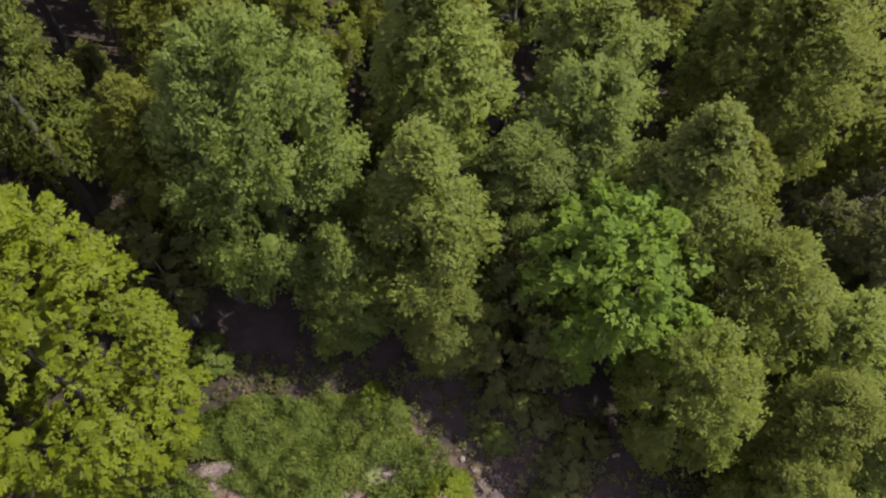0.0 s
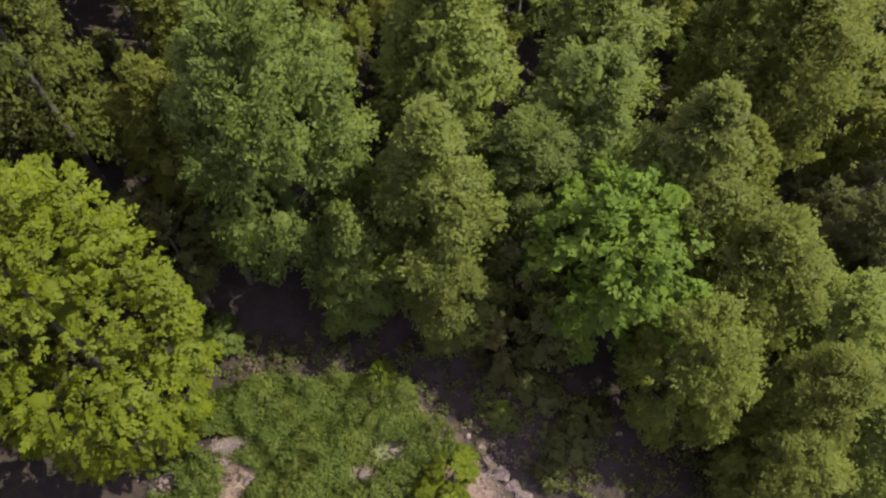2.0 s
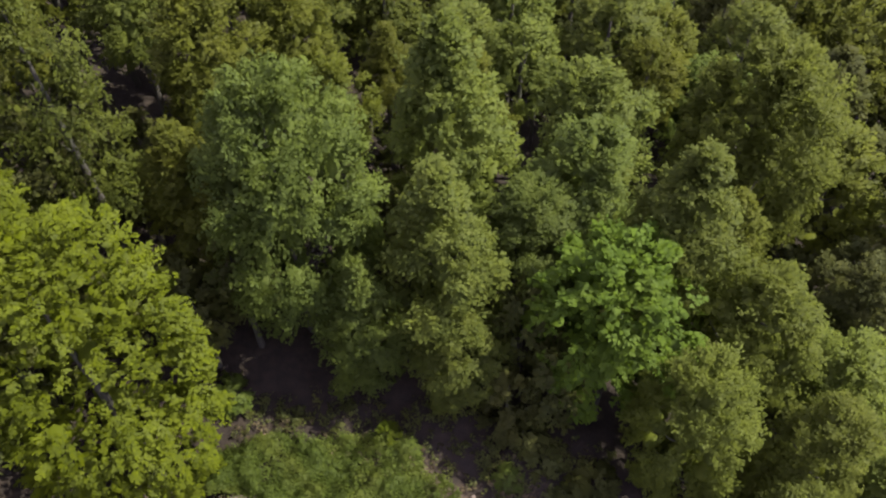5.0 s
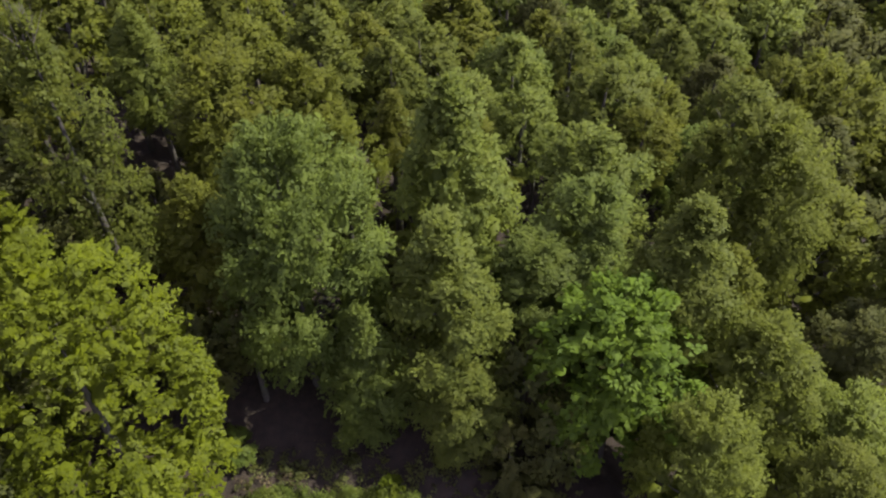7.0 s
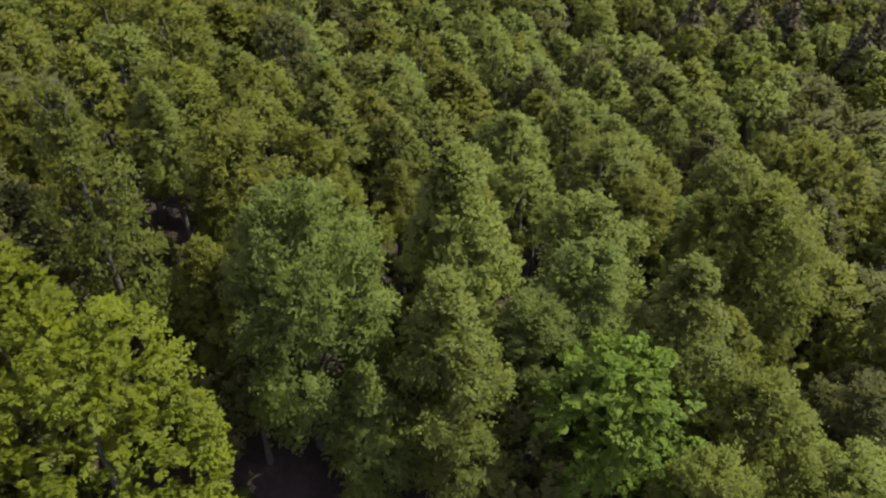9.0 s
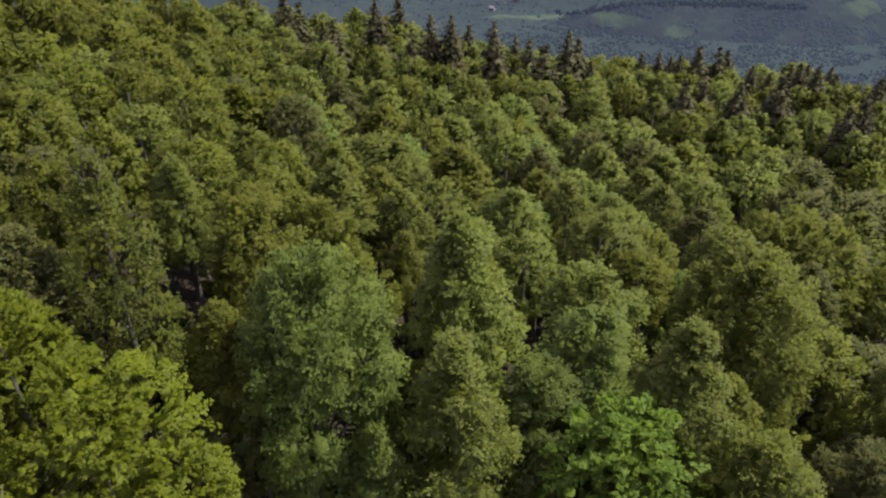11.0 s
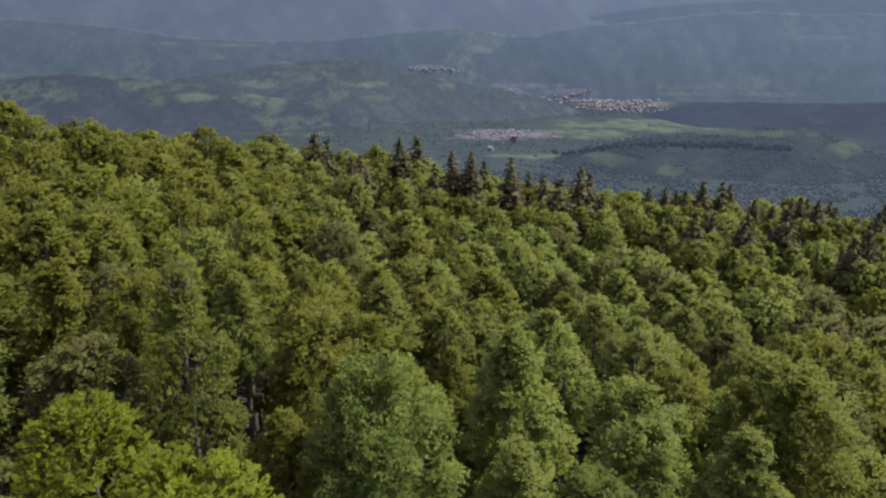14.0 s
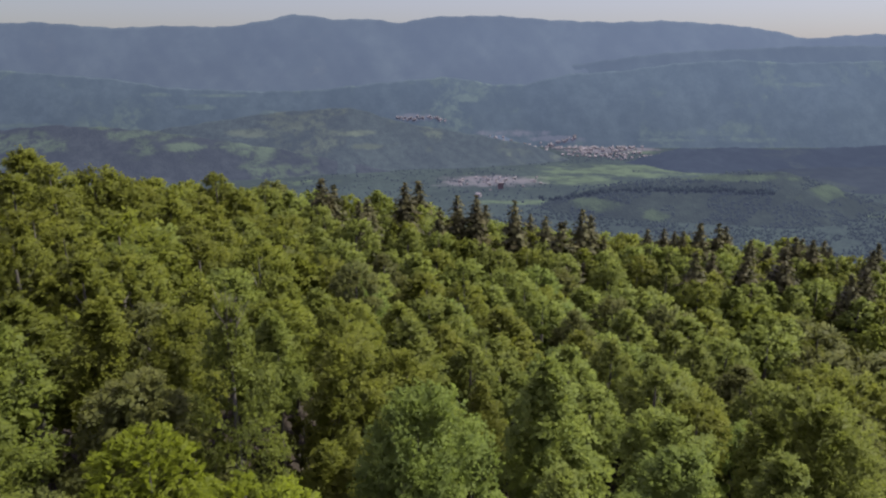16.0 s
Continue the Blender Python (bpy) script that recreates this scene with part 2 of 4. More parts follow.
def ground_z(x, y):
    xc, yc = np.clip(x, -75, 75), np.clip(y, -25, 150)
    z = canopy(xc, yc) - 17.0
    z = z - 0.45 * np.maximum(0, y - 150) - 0.32 * np.maximum(0, x - 75) - 0.12 * np.maximum(0, -75 - x) - 0.15 * np.maximum(0, -25 - y)
    bump = 0.25 * np.sin(0.9 * x + 1.3) * np.cos(0.8 * y) + 0.12 * np.sin(2.3 * x) * np.sin(2.1 * y + 0.5)
    near = np.exp(-((x - 0) ** 2 + (y - 15) ** 2) / 3600)
    # the clearing is a nearly level terrace
    off = np.sqrt(((x + 4) / 13) ** 2 + ((y - 9) / 9) ** 2)
    level = np.clip((1.7 - off) / 0.9, 0, 1)
    level = level * level * (3 - 2 * level)
    z = z + (6.5 - 0.035 * (x + 4) - z) * level
    return np.maximum(z + bump * near, VALLEY)


def build_ground():
    rings = np.concatenate([np.linspace(0, 40, 81), np.linspace(42, 200, 60), np.geomspace(215, 4900, 45)])
    spokes = 180
    ang = np.linspace(0, 2 * math.pi, spokes, endpoint=False)
    R, A = np.meshgrid(rings, ang, indexing="ij")
    X, Y = R * np.sin(A), 8 + R * np.cos(A)
    Z = ground_z(X, Y)
    v = np.stack([X, Y, Z], -1).reshape(-1, 3)
    i, k = np.meshgrid(np.arange(len(rings) - 1), np.arange(spokes), indexing="ij")
    q = (k + 1) % spokes
    f = np.stack([i * spokes + k, (i + 1) * spokes + k, (i + 1) * spokes + q, i * spokes + q], -1).reshape(-1, 4)
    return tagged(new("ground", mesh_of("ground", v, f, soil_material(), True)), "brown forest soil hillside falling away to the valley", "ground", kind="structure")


build_ground()


# ---- the valley and the mountains beyond ----
def relief(x, y, s):
    return sum(a * np.sin(x / (s * p) + q + 1.7 * np.sin(y / (s * 1.3) + q)) * np.cos(y / (s * p * 0.8) + 2 * q)
               for a, p, q in ((1.0, 1.0, 0.3), (0.6, 0.47, 1.9), (0.35, 0.21, 4.1), (0.2, 0.11, 2.2)))


lands = {}


def land_z(name, x, y):
    """The height of a range at a place on its near side."""
    xs, zc, far, slope, run, rough = lands[name]
    t = (far - y) / run
    return float(np.interp(x, xs, zc)) - t * run * slope + rough * min(abs(t) * 5, 1) * relief(x, y, 170.0) + rough * 0.10 * relief(x, y, 23.0)


def land(name, crest, far, slope, rough, mat, label, foot=VALLEY - 5, jag=3.0):
    """A wooded range whose crest runs through the points (x, z) at the distance far, and falls towards the viewer."""
    xs = np.linspace(crest[0][0], crest[-1][0], 260)
    zc = np.interp(xs, [c[0] for c in crest], [c[1] for c in crest])
    k = np.exp(-np.linspace(-2, 2, 9) ** 2)
    zc = np.convolve(np.pad(zc, 4, mode="edge"), k / k.sum(), mode="valid")
    run = (zc.max() - foot) / slope
    lands[name] = (xs, zc, far, slope, run, rough)
    t = np.concatenate([[-0.35, -0.15], np.linspace(0, 1, 46)])
    T, X = np.meshgrid(t, xs, indexing="ij")
    Y = far - T * run
    fall = np.where(T < 0, T * run * 0.8, -T * run * slope)
    bow = np.minimum(np.abs(T) * 5, 1)
    Z = zc[None, :] + fall + rough * bow * relief(X, Y, 170.0) + rough * 0.10 * relief(X, Y, 23.0) + jag * (1 - bow) * relief(X, 0 * Y, 31.0)
    Z = np.maximum(Z, foot)
    n = len(xs)
    i, j = np.meshgrid(np.arange(len(t) - 1), np.arange(n - 1), indexing="ij")
    f = np.stack([i * n + j, (i + 1) * n + j, (i + 1) * n + j + 1, i * n + j + 1], -1).reshape(-1, 4)
    ob = new(name, mesh_of(name, np.stack([X, Y, Z], -1).reshape(-1, 3), f, mat, True))
    return tagged(ob, label, "backdrop", kind="structure")


# emission colour of the painted haze; nothing is modelled between land and viewer
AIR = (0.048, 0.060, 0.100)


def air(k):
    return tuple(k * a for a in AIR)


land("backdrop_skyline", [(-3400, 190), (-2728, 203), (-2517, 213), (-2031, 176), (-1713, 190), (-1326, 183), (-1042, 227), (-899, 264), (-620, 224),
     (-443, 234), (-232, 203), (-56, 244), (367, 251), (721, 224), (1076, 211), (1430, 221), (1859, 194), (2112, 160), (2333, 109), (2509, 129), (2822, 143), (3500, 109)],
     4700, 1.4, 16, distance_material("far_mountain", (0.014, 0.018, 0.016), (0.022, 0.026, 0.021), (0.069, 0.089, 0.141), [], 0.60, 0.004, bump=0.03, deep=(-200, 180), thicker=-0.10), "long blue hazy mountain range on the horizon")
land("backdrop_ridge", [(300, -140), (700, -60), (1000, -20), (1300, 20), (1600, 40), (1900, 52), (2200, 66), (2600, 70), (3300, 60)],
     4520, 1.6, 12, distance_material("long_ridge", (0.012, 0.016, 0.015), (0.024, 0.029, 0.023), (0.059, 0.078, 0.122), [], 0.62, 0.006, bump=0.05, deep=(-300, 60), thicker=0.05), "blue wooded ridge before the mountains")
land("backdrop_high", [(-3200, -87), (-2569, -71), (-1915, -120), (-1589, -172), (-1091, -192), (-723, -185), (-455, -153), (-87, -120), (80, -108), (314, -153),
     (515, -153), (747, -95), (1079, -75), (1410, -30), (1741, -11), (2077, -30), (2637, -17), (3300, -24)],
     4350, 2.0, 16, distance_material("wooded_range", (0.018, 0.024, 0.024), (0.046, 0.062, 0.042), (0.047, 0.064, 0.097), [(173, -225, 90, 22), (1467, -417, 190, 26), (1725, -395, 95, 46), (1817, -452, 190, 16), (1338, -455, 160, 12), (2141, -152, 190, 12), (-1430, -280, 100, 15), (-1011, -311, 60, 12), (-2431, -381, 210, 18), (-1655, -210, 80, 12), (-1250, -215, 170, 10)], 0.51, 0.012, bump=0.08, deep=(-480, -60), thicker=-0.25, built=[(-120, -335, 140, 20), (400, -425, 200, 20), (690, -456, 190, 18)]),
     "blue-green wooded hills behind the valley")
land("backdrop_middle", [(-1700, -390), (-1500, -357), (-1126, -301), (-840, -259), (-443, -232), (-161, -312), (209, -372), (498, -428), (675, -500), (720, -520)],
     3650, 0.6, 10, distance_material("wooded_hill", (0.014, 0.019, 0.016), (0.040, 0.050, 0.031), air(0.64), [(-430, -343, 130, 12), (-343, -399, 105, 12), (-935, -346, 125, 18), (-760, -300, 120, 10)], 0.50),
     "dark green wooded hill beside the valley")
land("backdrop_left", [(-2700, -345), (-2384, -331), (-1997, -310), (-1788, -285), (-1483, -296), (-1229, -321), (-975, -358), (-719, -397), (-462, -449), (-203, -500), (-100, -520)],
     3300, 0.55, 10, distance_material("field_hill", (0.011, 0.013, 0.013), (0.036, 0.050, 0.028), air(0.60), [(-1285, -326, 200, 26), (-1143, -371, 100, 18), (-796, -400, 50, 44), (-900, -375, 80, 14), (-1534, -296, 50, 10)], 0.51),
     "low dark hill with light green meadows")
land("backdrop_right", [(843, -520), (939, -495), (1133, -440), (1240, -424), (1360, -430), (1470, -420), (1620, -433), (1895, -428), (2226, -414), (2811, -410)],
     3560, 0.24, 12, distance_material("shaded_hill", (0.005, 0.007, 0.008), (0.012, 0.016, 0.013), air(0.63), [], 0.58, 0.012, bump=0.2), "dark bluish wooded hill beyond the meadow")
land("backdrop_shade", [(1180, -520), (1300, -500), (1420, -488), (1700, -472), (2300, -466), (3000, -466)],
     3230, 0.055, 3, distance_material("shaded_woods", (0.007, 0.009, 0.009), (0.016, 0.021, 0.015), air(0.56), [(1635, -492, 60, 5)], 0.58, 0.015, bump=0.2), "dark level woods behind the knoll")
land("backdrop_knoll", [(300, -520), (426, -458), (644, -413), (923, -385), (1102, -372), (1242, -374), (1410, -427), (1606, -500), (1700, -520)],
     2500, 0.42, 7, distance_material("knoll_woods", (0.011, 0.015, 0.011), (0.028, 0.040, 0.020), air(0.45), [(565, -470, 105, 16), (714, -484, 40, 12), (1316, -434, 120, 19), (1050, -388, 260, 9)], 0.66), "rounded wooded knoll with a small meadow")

vx, vy = np.meshgrid(np.linspace(-3000, 3200, 60), np.linspace(1750, 4250, 30), indexing="ij")
vz = VALLEY + 1.5 + 0 * vx
vi, vj = np.meshgrid(np.arange(59), np.arange(29), indexing="ij")
vf = np.stack([vi * 30 + vj, (vi + 1) * 30 + vj, (vi + 1) * 30 + vj + 1, vi * 30 + vj + 1], -1).reshape(-1, 4)
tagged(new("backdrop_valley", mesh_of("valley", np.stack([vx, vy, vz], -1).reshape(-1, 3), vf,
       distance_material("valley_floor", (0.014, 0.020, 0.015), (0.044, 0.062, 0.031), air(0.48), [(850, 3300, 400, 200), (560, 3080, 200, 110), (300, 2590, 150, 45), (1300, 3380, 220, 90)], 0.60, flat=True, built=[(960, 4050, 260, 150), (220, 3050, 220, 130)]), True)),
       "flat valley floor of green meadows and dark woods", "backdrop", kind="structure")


def plain_material(name, a, b, scale):
    m = Mat(name)
    rnd = m.n("ShaderNodeObjectInfo").outputs["Random"]
    c = m.mix(m.ramp(m.noise(scale), 0.35, 0.65), a, b)
    c = m.n("ShaderNodeHueSaturation", Color=c, Value=m.math("MULTIPLY_ADD", rnd, 0.7, 0.6)).outputs[0]
    m.put(m.out.inputs[0], m.n("ShaderNodeBsdfPrincipled", Base_Color=c, Roughness=0.9).outputs[0])
    return m.m


PLASTER = plain_material("pale_plaster", (0.125, 0.127, 0.143), (0.175, 0.176, 0.195), 0.3)
ROOFING = plain_material("roof_tiles", (0.100, 0.098, 0.106), (0.130, 0.122, 0.128), 0.5)
BRICKWORK = plain_material("reddish_plaster", (0.160, 0.115, 0.115), (0.190, 0.135, 0.130), 0.1)
PANES = plain_material("dark_panes", (0.03, 0.035, 0.045), (0.05, 0.055, 0.065), 0.5)


def box_mesh(name, lo, hi, mat):
    (a, b, c), (d, e, f) = lo, hi
    v = [(x, y, z) for x in (a, d) for y in (b, e) for z in (c, f)]
    return mesh_of(name, v, [(0, 1, 3, 2), (4, 6, 7, 5), (0, 4, 5, 1), (2, 3, 7, 6), (0, 2, 6, 4), (1, 5, 7, 3)], mat)


def gable_mesh(w, d, eave, ridge, over, mat):
    """Two roof slopes 0.3 thick with closed gables."""
    W, D = w / 2 + over, d / 2 + over
    v = [(-W, -D, eave - 0.2), (W, -D, eave - 0.2), (W, 0, ridge), (-W, 0, ridge), (-W, D, eave - 0.2), (W, D, eave - 0.2)]
    v += [(x, y, z - 0.3) for x, y, z in v]
    f = [(0, 1, 2, 3), (3, 2, 5, 4), (7, 6, 9, 8), (8, 9, 10, 11), (0, 6, 7, 1), (4, 5, 11, 10), (0, 3, 9, 6), (3, 4, 10, 9), (1, 7, 8, 2), (2, 8, 11, 5)]
    return mesh_of("roof", v, f, mat)


HOUSE_WALL = box_mesh("wall", (-5, -4, -3), (5, 4, 5.4), PLASTER)
HOUSE_ROOF = gable_mesh(10, 8, 5.4, 8.6, 0.6, ROOFING)
HOUSE_PANE = box_mesh("window", (-0.6, -0.06, -0.7), (0.6, 0.06, 0.7), PANES)
town_rng = random.Random(8)


def house(x, y, z, size):
    root = new("house")
    root.location, root.rotation_euler, root.scale = (x, y, z), (0, 0, town_rng.uniform(-0.7, 0.7)), (size,) * 3
    tagged(root, "small pale house with a tiled gable roof in the valley village", "house", group="valley village")
    part("wall", HOUSE_WALL, root)
    part("roof", HOUSE_ROOF, root)
    for wx in (-2.6, 2.6):
        part("window", HOUSE_PANE, root).location = (wx, -4.03, 3.4)


for _ in range(130):
    x, y = town_rng.gauss(910, 150), town_rng.uniform(3640, 4150)
    if y < 4140 and y > 3600 + abs(x - 930) * 0.8:
        house(x, y, VALLEY + 1.5, town_rng.uniform(0.8, 1.6))
for _ in range(70):
    x = town_rng.uniform(270, 800)
    y = 4150 + 0.5 * (500 - 418 + town_rng.gauss(0, 7) - 0.09 * (x - 340))
    house(x, y, land_z("backdrop_high", x, y) - 0.5, town_rng.uniform(0.8, 1.4))
for _ in range(40):
    x = town_rng.uniform(-260, 40)
    y = 4150 + 0.5 * (500 - 333 + town_rng.gauss(0, 6) - 0.12 * (x + 100))
    house(x, y, land_z("backdrop_high", x, y) - 0.5, town_rng.uniform(0.8, 1.4))
for _ in range(34):
    house(town_rng.uniform(40, 430), town_rng.gauss(3030, 70), VALLEY + 1.5, town_rng.uniform(0.7, 1.3))
for _ in range(40):
    house(town_rng.uniform(640, 1120), town_rng.uniform(4060, 4140), VALLEY + 1.5, town_rng.uniform(0.9, 1.5))
for x, y in ((820, 3880), (905, 3960), (1010, 3965), (150, 2700)):
    house(x, y, VALLEY + 1.5, 2.0)

block = new("apartment_building")
block.location = (248, 2860, VALLEY + 1.5)
tagged(block, "tall reddish apartment building at the edge of the settlement", "building")
part("wall", box_mesh("wall", (-11, -6, -3), (11, 6, 26), BRICKWORK), block)
part("roof", box_mesh("roof", (-11.6, -6.6, 26), (11.6, 6.6, 27.2), ROOFING), block)
big_pane = box_mesh("window", (-1.2, -0.1, -0.9), (1.2, 0.1, 0.9), PANES)
for i in range(4):
    for j in range(6):
        part("window", big_pane, block).location = (-7.8 + 5.2 * i, -6.05, 3 + 4 * j)


def far_woods(name, n, place, size, mat, label, seed):
    """Many small rough crowns over far ground; place gives x, y, z or None."""
    rng = random.Random(seed)
    tip = np.array([(0, 0, 1.5), (1, 0, 0.5), (0.3, 0.95, 0.45), (-0.8, 0.6, 0.5), (-0.8, -0.6, 0.4), (0.3, -0.95, 0.55), (0, 0, -0.6)])
    tri = np.array([(0, 1, 2), (0, 2, 3), (0, 3, 4), (0, 4, 5), (0, 5, 1), (6, 2, 1), (6, 3, 2), (6, 4, 3), (6, 5, 4), (6, 1, 5)])
    vs, fs = [], []
    for _ in range(n):
        p = place(rng)
        if p is None:
            continue
        k = size * rng.uniform(0.4, 1.6)
        jitter = np.array([[rng.uniform(0.75, 1.25) for _ in range(3)] for _ in range(7)])
        fs.append(tri + 7 * len(vs))
        vs.append(tip * jitter * k * np.array((1, 1, rng.uniform(0.8, 1.4))) + np.array(p))
    ob = new(name, mesh_of(name, np.concatenate(vs), np.concatenate(fs), mat, True))
    return tagged(ob, label, "woods", kind="stuff")


def patchy(x, y, s, level):
    return noise.noise(Vector((x / s, y / s, 3.3))) > level


def on_knoll(rng):
    x, y = rng.uniform(330, 1680), rng.uniform(2140, 2510)
    z = land_z("backdrop_knoll", x, y)
    field = any(((x - a) / b) ** 2 + ((z - c) / d) ** 2 < 1 for a, c, b, d in ((565, -470, 115, 17), (714, -484, 45, 13), (1316, -434, 125, 19), (1050, -388, 260, 9)))
    return (x, y, z) if z > VALLEY and not field and patchy(x, y, 90, -0.05) else None


def on_valley(rng):
    x, y = rng.uniform(-600, 1700), rng.uniform(2050, 3900)
    meadow = ((x - 850) / 430) ** 2 + ((y - 3330) / 240) ** 2 < 1 or ((x - 560) / 230) ** 2 + ((y - 3080) / 130) ** 2 < 1
    return (x, y, VALLEY + 2) if patchy(x, y, 120, 0.55 if meadow else -0.15) else None


# the far trees emit painted haze like the land under them
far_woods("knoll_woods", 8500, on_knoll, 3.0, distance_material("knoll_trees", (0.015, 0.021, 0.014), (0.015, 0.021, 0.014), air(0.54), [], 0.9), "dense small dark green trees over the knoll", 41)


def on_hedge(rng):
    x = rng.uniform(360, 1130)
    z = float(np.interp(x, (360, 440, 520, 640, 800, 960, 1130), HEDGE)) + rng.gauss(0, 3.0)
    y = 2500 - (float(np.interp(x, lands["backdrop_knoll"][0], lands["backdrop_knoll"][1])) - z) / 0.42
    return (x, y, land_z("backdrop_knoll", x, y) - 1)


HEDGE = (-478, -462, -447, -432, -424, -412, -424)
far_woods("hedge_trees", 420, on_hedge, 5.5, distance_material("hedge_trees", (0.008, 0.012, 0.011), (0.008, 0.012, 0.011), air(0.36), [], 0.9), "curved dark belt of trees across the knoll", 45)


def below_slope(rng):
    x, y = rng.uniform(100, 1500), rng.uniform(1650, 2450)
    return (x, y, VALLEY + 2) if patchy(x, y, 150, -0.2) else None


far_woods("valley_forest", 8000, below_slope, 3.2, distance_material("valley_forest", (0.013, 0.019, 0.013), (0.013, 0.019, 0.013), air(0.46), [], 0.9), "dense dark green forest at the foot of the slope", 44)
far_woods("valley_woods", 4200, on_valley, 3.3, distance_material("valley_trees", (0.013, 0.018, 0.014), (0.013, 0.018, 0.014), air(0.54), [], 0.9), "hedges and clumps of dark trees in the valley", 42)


# ---- trees ----
def outline(u, kind):
    """Half width of a crown at the height u (0 foot, 1 top)."""
    wide, p, q = {"dome": (0.36, 2.0, 0.52), "cone": (0.24, 1.30, 0.80), "globe": (0.55, 2.0, 0.50)}[kind]
    above = np.power(np.clip(1 - np.power(np.clip((u - wide) / (1 - wide), 0, 1), p), 0, 1), q)
    below = 0.60 + 0.40 * np.sin(np.clip(u / wide, 0, 1) * math.pi / 2)
    return np.where(u > wide, above, below)


def bough_cores(rng, mid, size, full):
    """The dense inner foliage of the boughs: small uneven twenty-sided clumps."""
    g = (1 + 5 ** 0.5) / 2
    c = unit(np.array([(-1, g, 0), (1, g, 0), (-1, -g, 0), (1, -g, 0), (0, -1, g), (0, 1, g), (0, -1, -g), (0, 1, -g), (g, 0, -1), (g, 0, 1), (-g, 0, -1), (-g, 0, 1)]))
    t = np.array([(0, 11, 5), (0, 5, 1), (0, 1, 7), (0, 7, 10), (0, 10, 11), (1, 5, 9), (5, 11, 4), (11, 10, 2), (10, 7, 6), (7, 1, 8),
                  (3, 9, 4), (3, 4, 2), (3, 2, 6), (3, 6, 8), (3, 8, 9), (4, 9, 5), (2, 4, 11), (6, 2, 10), (8, 6, 7), (9, 8, 1)])
    n = len(mid)
    v = mid[:, None, :] + c[None] * rng.uniform(0.6, 1.0, (n, 12, 1)) * full * size[:, None, None]
    return v.reshape(-1, 3), (t[None] + 12 * np.arange(n)[:, None, None]).reshape(-1, 3)


def crown_leaves(seed, kind, tall, boughs, sprays, leaves, leaf, spray):
    """Leaves of a crown of radius 1 and the height tall: boughs all over the crown, each set with flat drooping sprays of leaves. Also the boughs' middles."""
    rng = np.random.default_rng(seed)
    up = np.array((0.0, 0.0, 1.0))
    b = np.arange(boughs)
    u = np.clip(((b + 0.5) / boughs) ** 0.92 * 0.97 + rng.normal(0, 0.03, boughs), 0.02, 0.96)
    a = b * 2.39996 + rng.normal(0, 0.35, boughs)
    lop = rng.uniform(0, 2 * math.pi, 3)
    calm = 0.45 if kind == "globe" or leaf > 0.065 else 1.0
    wide = outline(u, kind) * (1 + calm * (0.12 * np.sin(a + lop[0]) + 0.10 * np.sin(2 * a + lop[1] + 4 * u) + 0.06 * np.sin(3 * a + lop[2] - 7 * u))) * rng.uniform(1 - 0.16 * calm, 1 + 0.10 * calm, boughs)
    inner = (b % 5 == 2) & (u < 0.9) & (leaf < 0.065)
    wide = np.where(inner, wide * 0.45, wide)
    size = (0.16 + 0.15 * np.minimum(wide, 1)) * rng.uniform(0.75, 1.3, boughs) ** (1.0 if leaf < 0.065 else 0.45) * (60 / boughs) ** 0.30 * (0.78 if leaf > 0.065 else 1.0)
    size = np.where(inner, 0.24 + 0.16 * outline(u, kind), size)
    d = np.stack([np.cos(a), np.sin(a), 0 * a], 1)
    lean = np.array((*rng.normal(0, 0.08, 2), 0.0))
    mid = d * np.maximum(wide - size * 0.75, 0.02)[:, None] + up * (u * tall - size * 0.35)[:, None] + lean * u[:, None]
    round_way = unit(d * (1.05 - 0.55 * u[:, None]) + up * (0.15 + 1.1 * u[:, None] ** 2))
    i = np.repeat(b, sprays)
    m = len(i)
    way = unit(rng.normal(0, 0.72, (m, 3)) + round_way[i] * 0.95 + up * 0.25)
    at = mid[i] + way * np.array((1, 1, 0.85)) * (size[i] * rng.uniform(0.62, 1.12, m))[:, None]
    ax = unit(way * 0.55 + d[i] * 0.75 + up * (0.55 * u[i] - 0.22)[:, None] + rng.normal(0, 0.34, (m, 3)))
    face = up * 0.70 + round_way[i] * 0.45 + way * 0.45 + rng.normal(0, 0.34, (m, 3))
    face = unit(face - ax * np.sum(face * ax, 1, keepdims=True))
    sd = np.cross(face, ax)
    ln = spray * rng.uniform(0.65, 1.35, m) * (0.7 + 0.3 * np.minimum(wide[i], 1))
    own, aside = (0.42, 0.10) if leaf < 0.065 else (0.25, 0.45)
    tint = unit(face * own + way * own + round_way[i] * (1.1 - own) + d[i] * aside + rng.normal(0, 0.22, (m, 3)))
    k = np.repeat(np.arange(m), leaves)
    n = len(k)
    along = rng.uniform(-0.7, 1.0, n)
    across = rng.normal(0, 0.36, n) * (1.0 - 0.45 * np.maximum(along, 0))
    p = at[k] + (ax[k] * along[:, None] + sd[k] * across[:, None] + face[k] * (rng.normal(0, 0.07, n) - 0.22 * np.maximum(along, 0) ** 2 - 0.20 * across ** 2)[:, None]) * ln[k][:, None]
    nor = face[k] + sd[k] * (across * 0.5)[:, None] + ax[k] * (np.maximum(along, 0) * 0.3)[:, None] + rng.normal(0, 0.26, (n, 3))
    v, f = leaf_blades(rng, p, nor, leaf, ax[k] * 0.9 + sd[k] * (np.sign(across) * 0.7)[:, None])
    soft = unit(tint[k] + 0.30 * unit(nor) + rng.normal(0, 0.05, (n, 3)))
    v2, f2 = bough_cores(rng, mid - round_way * (size * 0.35)[:, None], size, 0.30 if boughs > 130 else 0.15 if boughs == 50 else 0.44 if spray < 0.16 else 0.60)
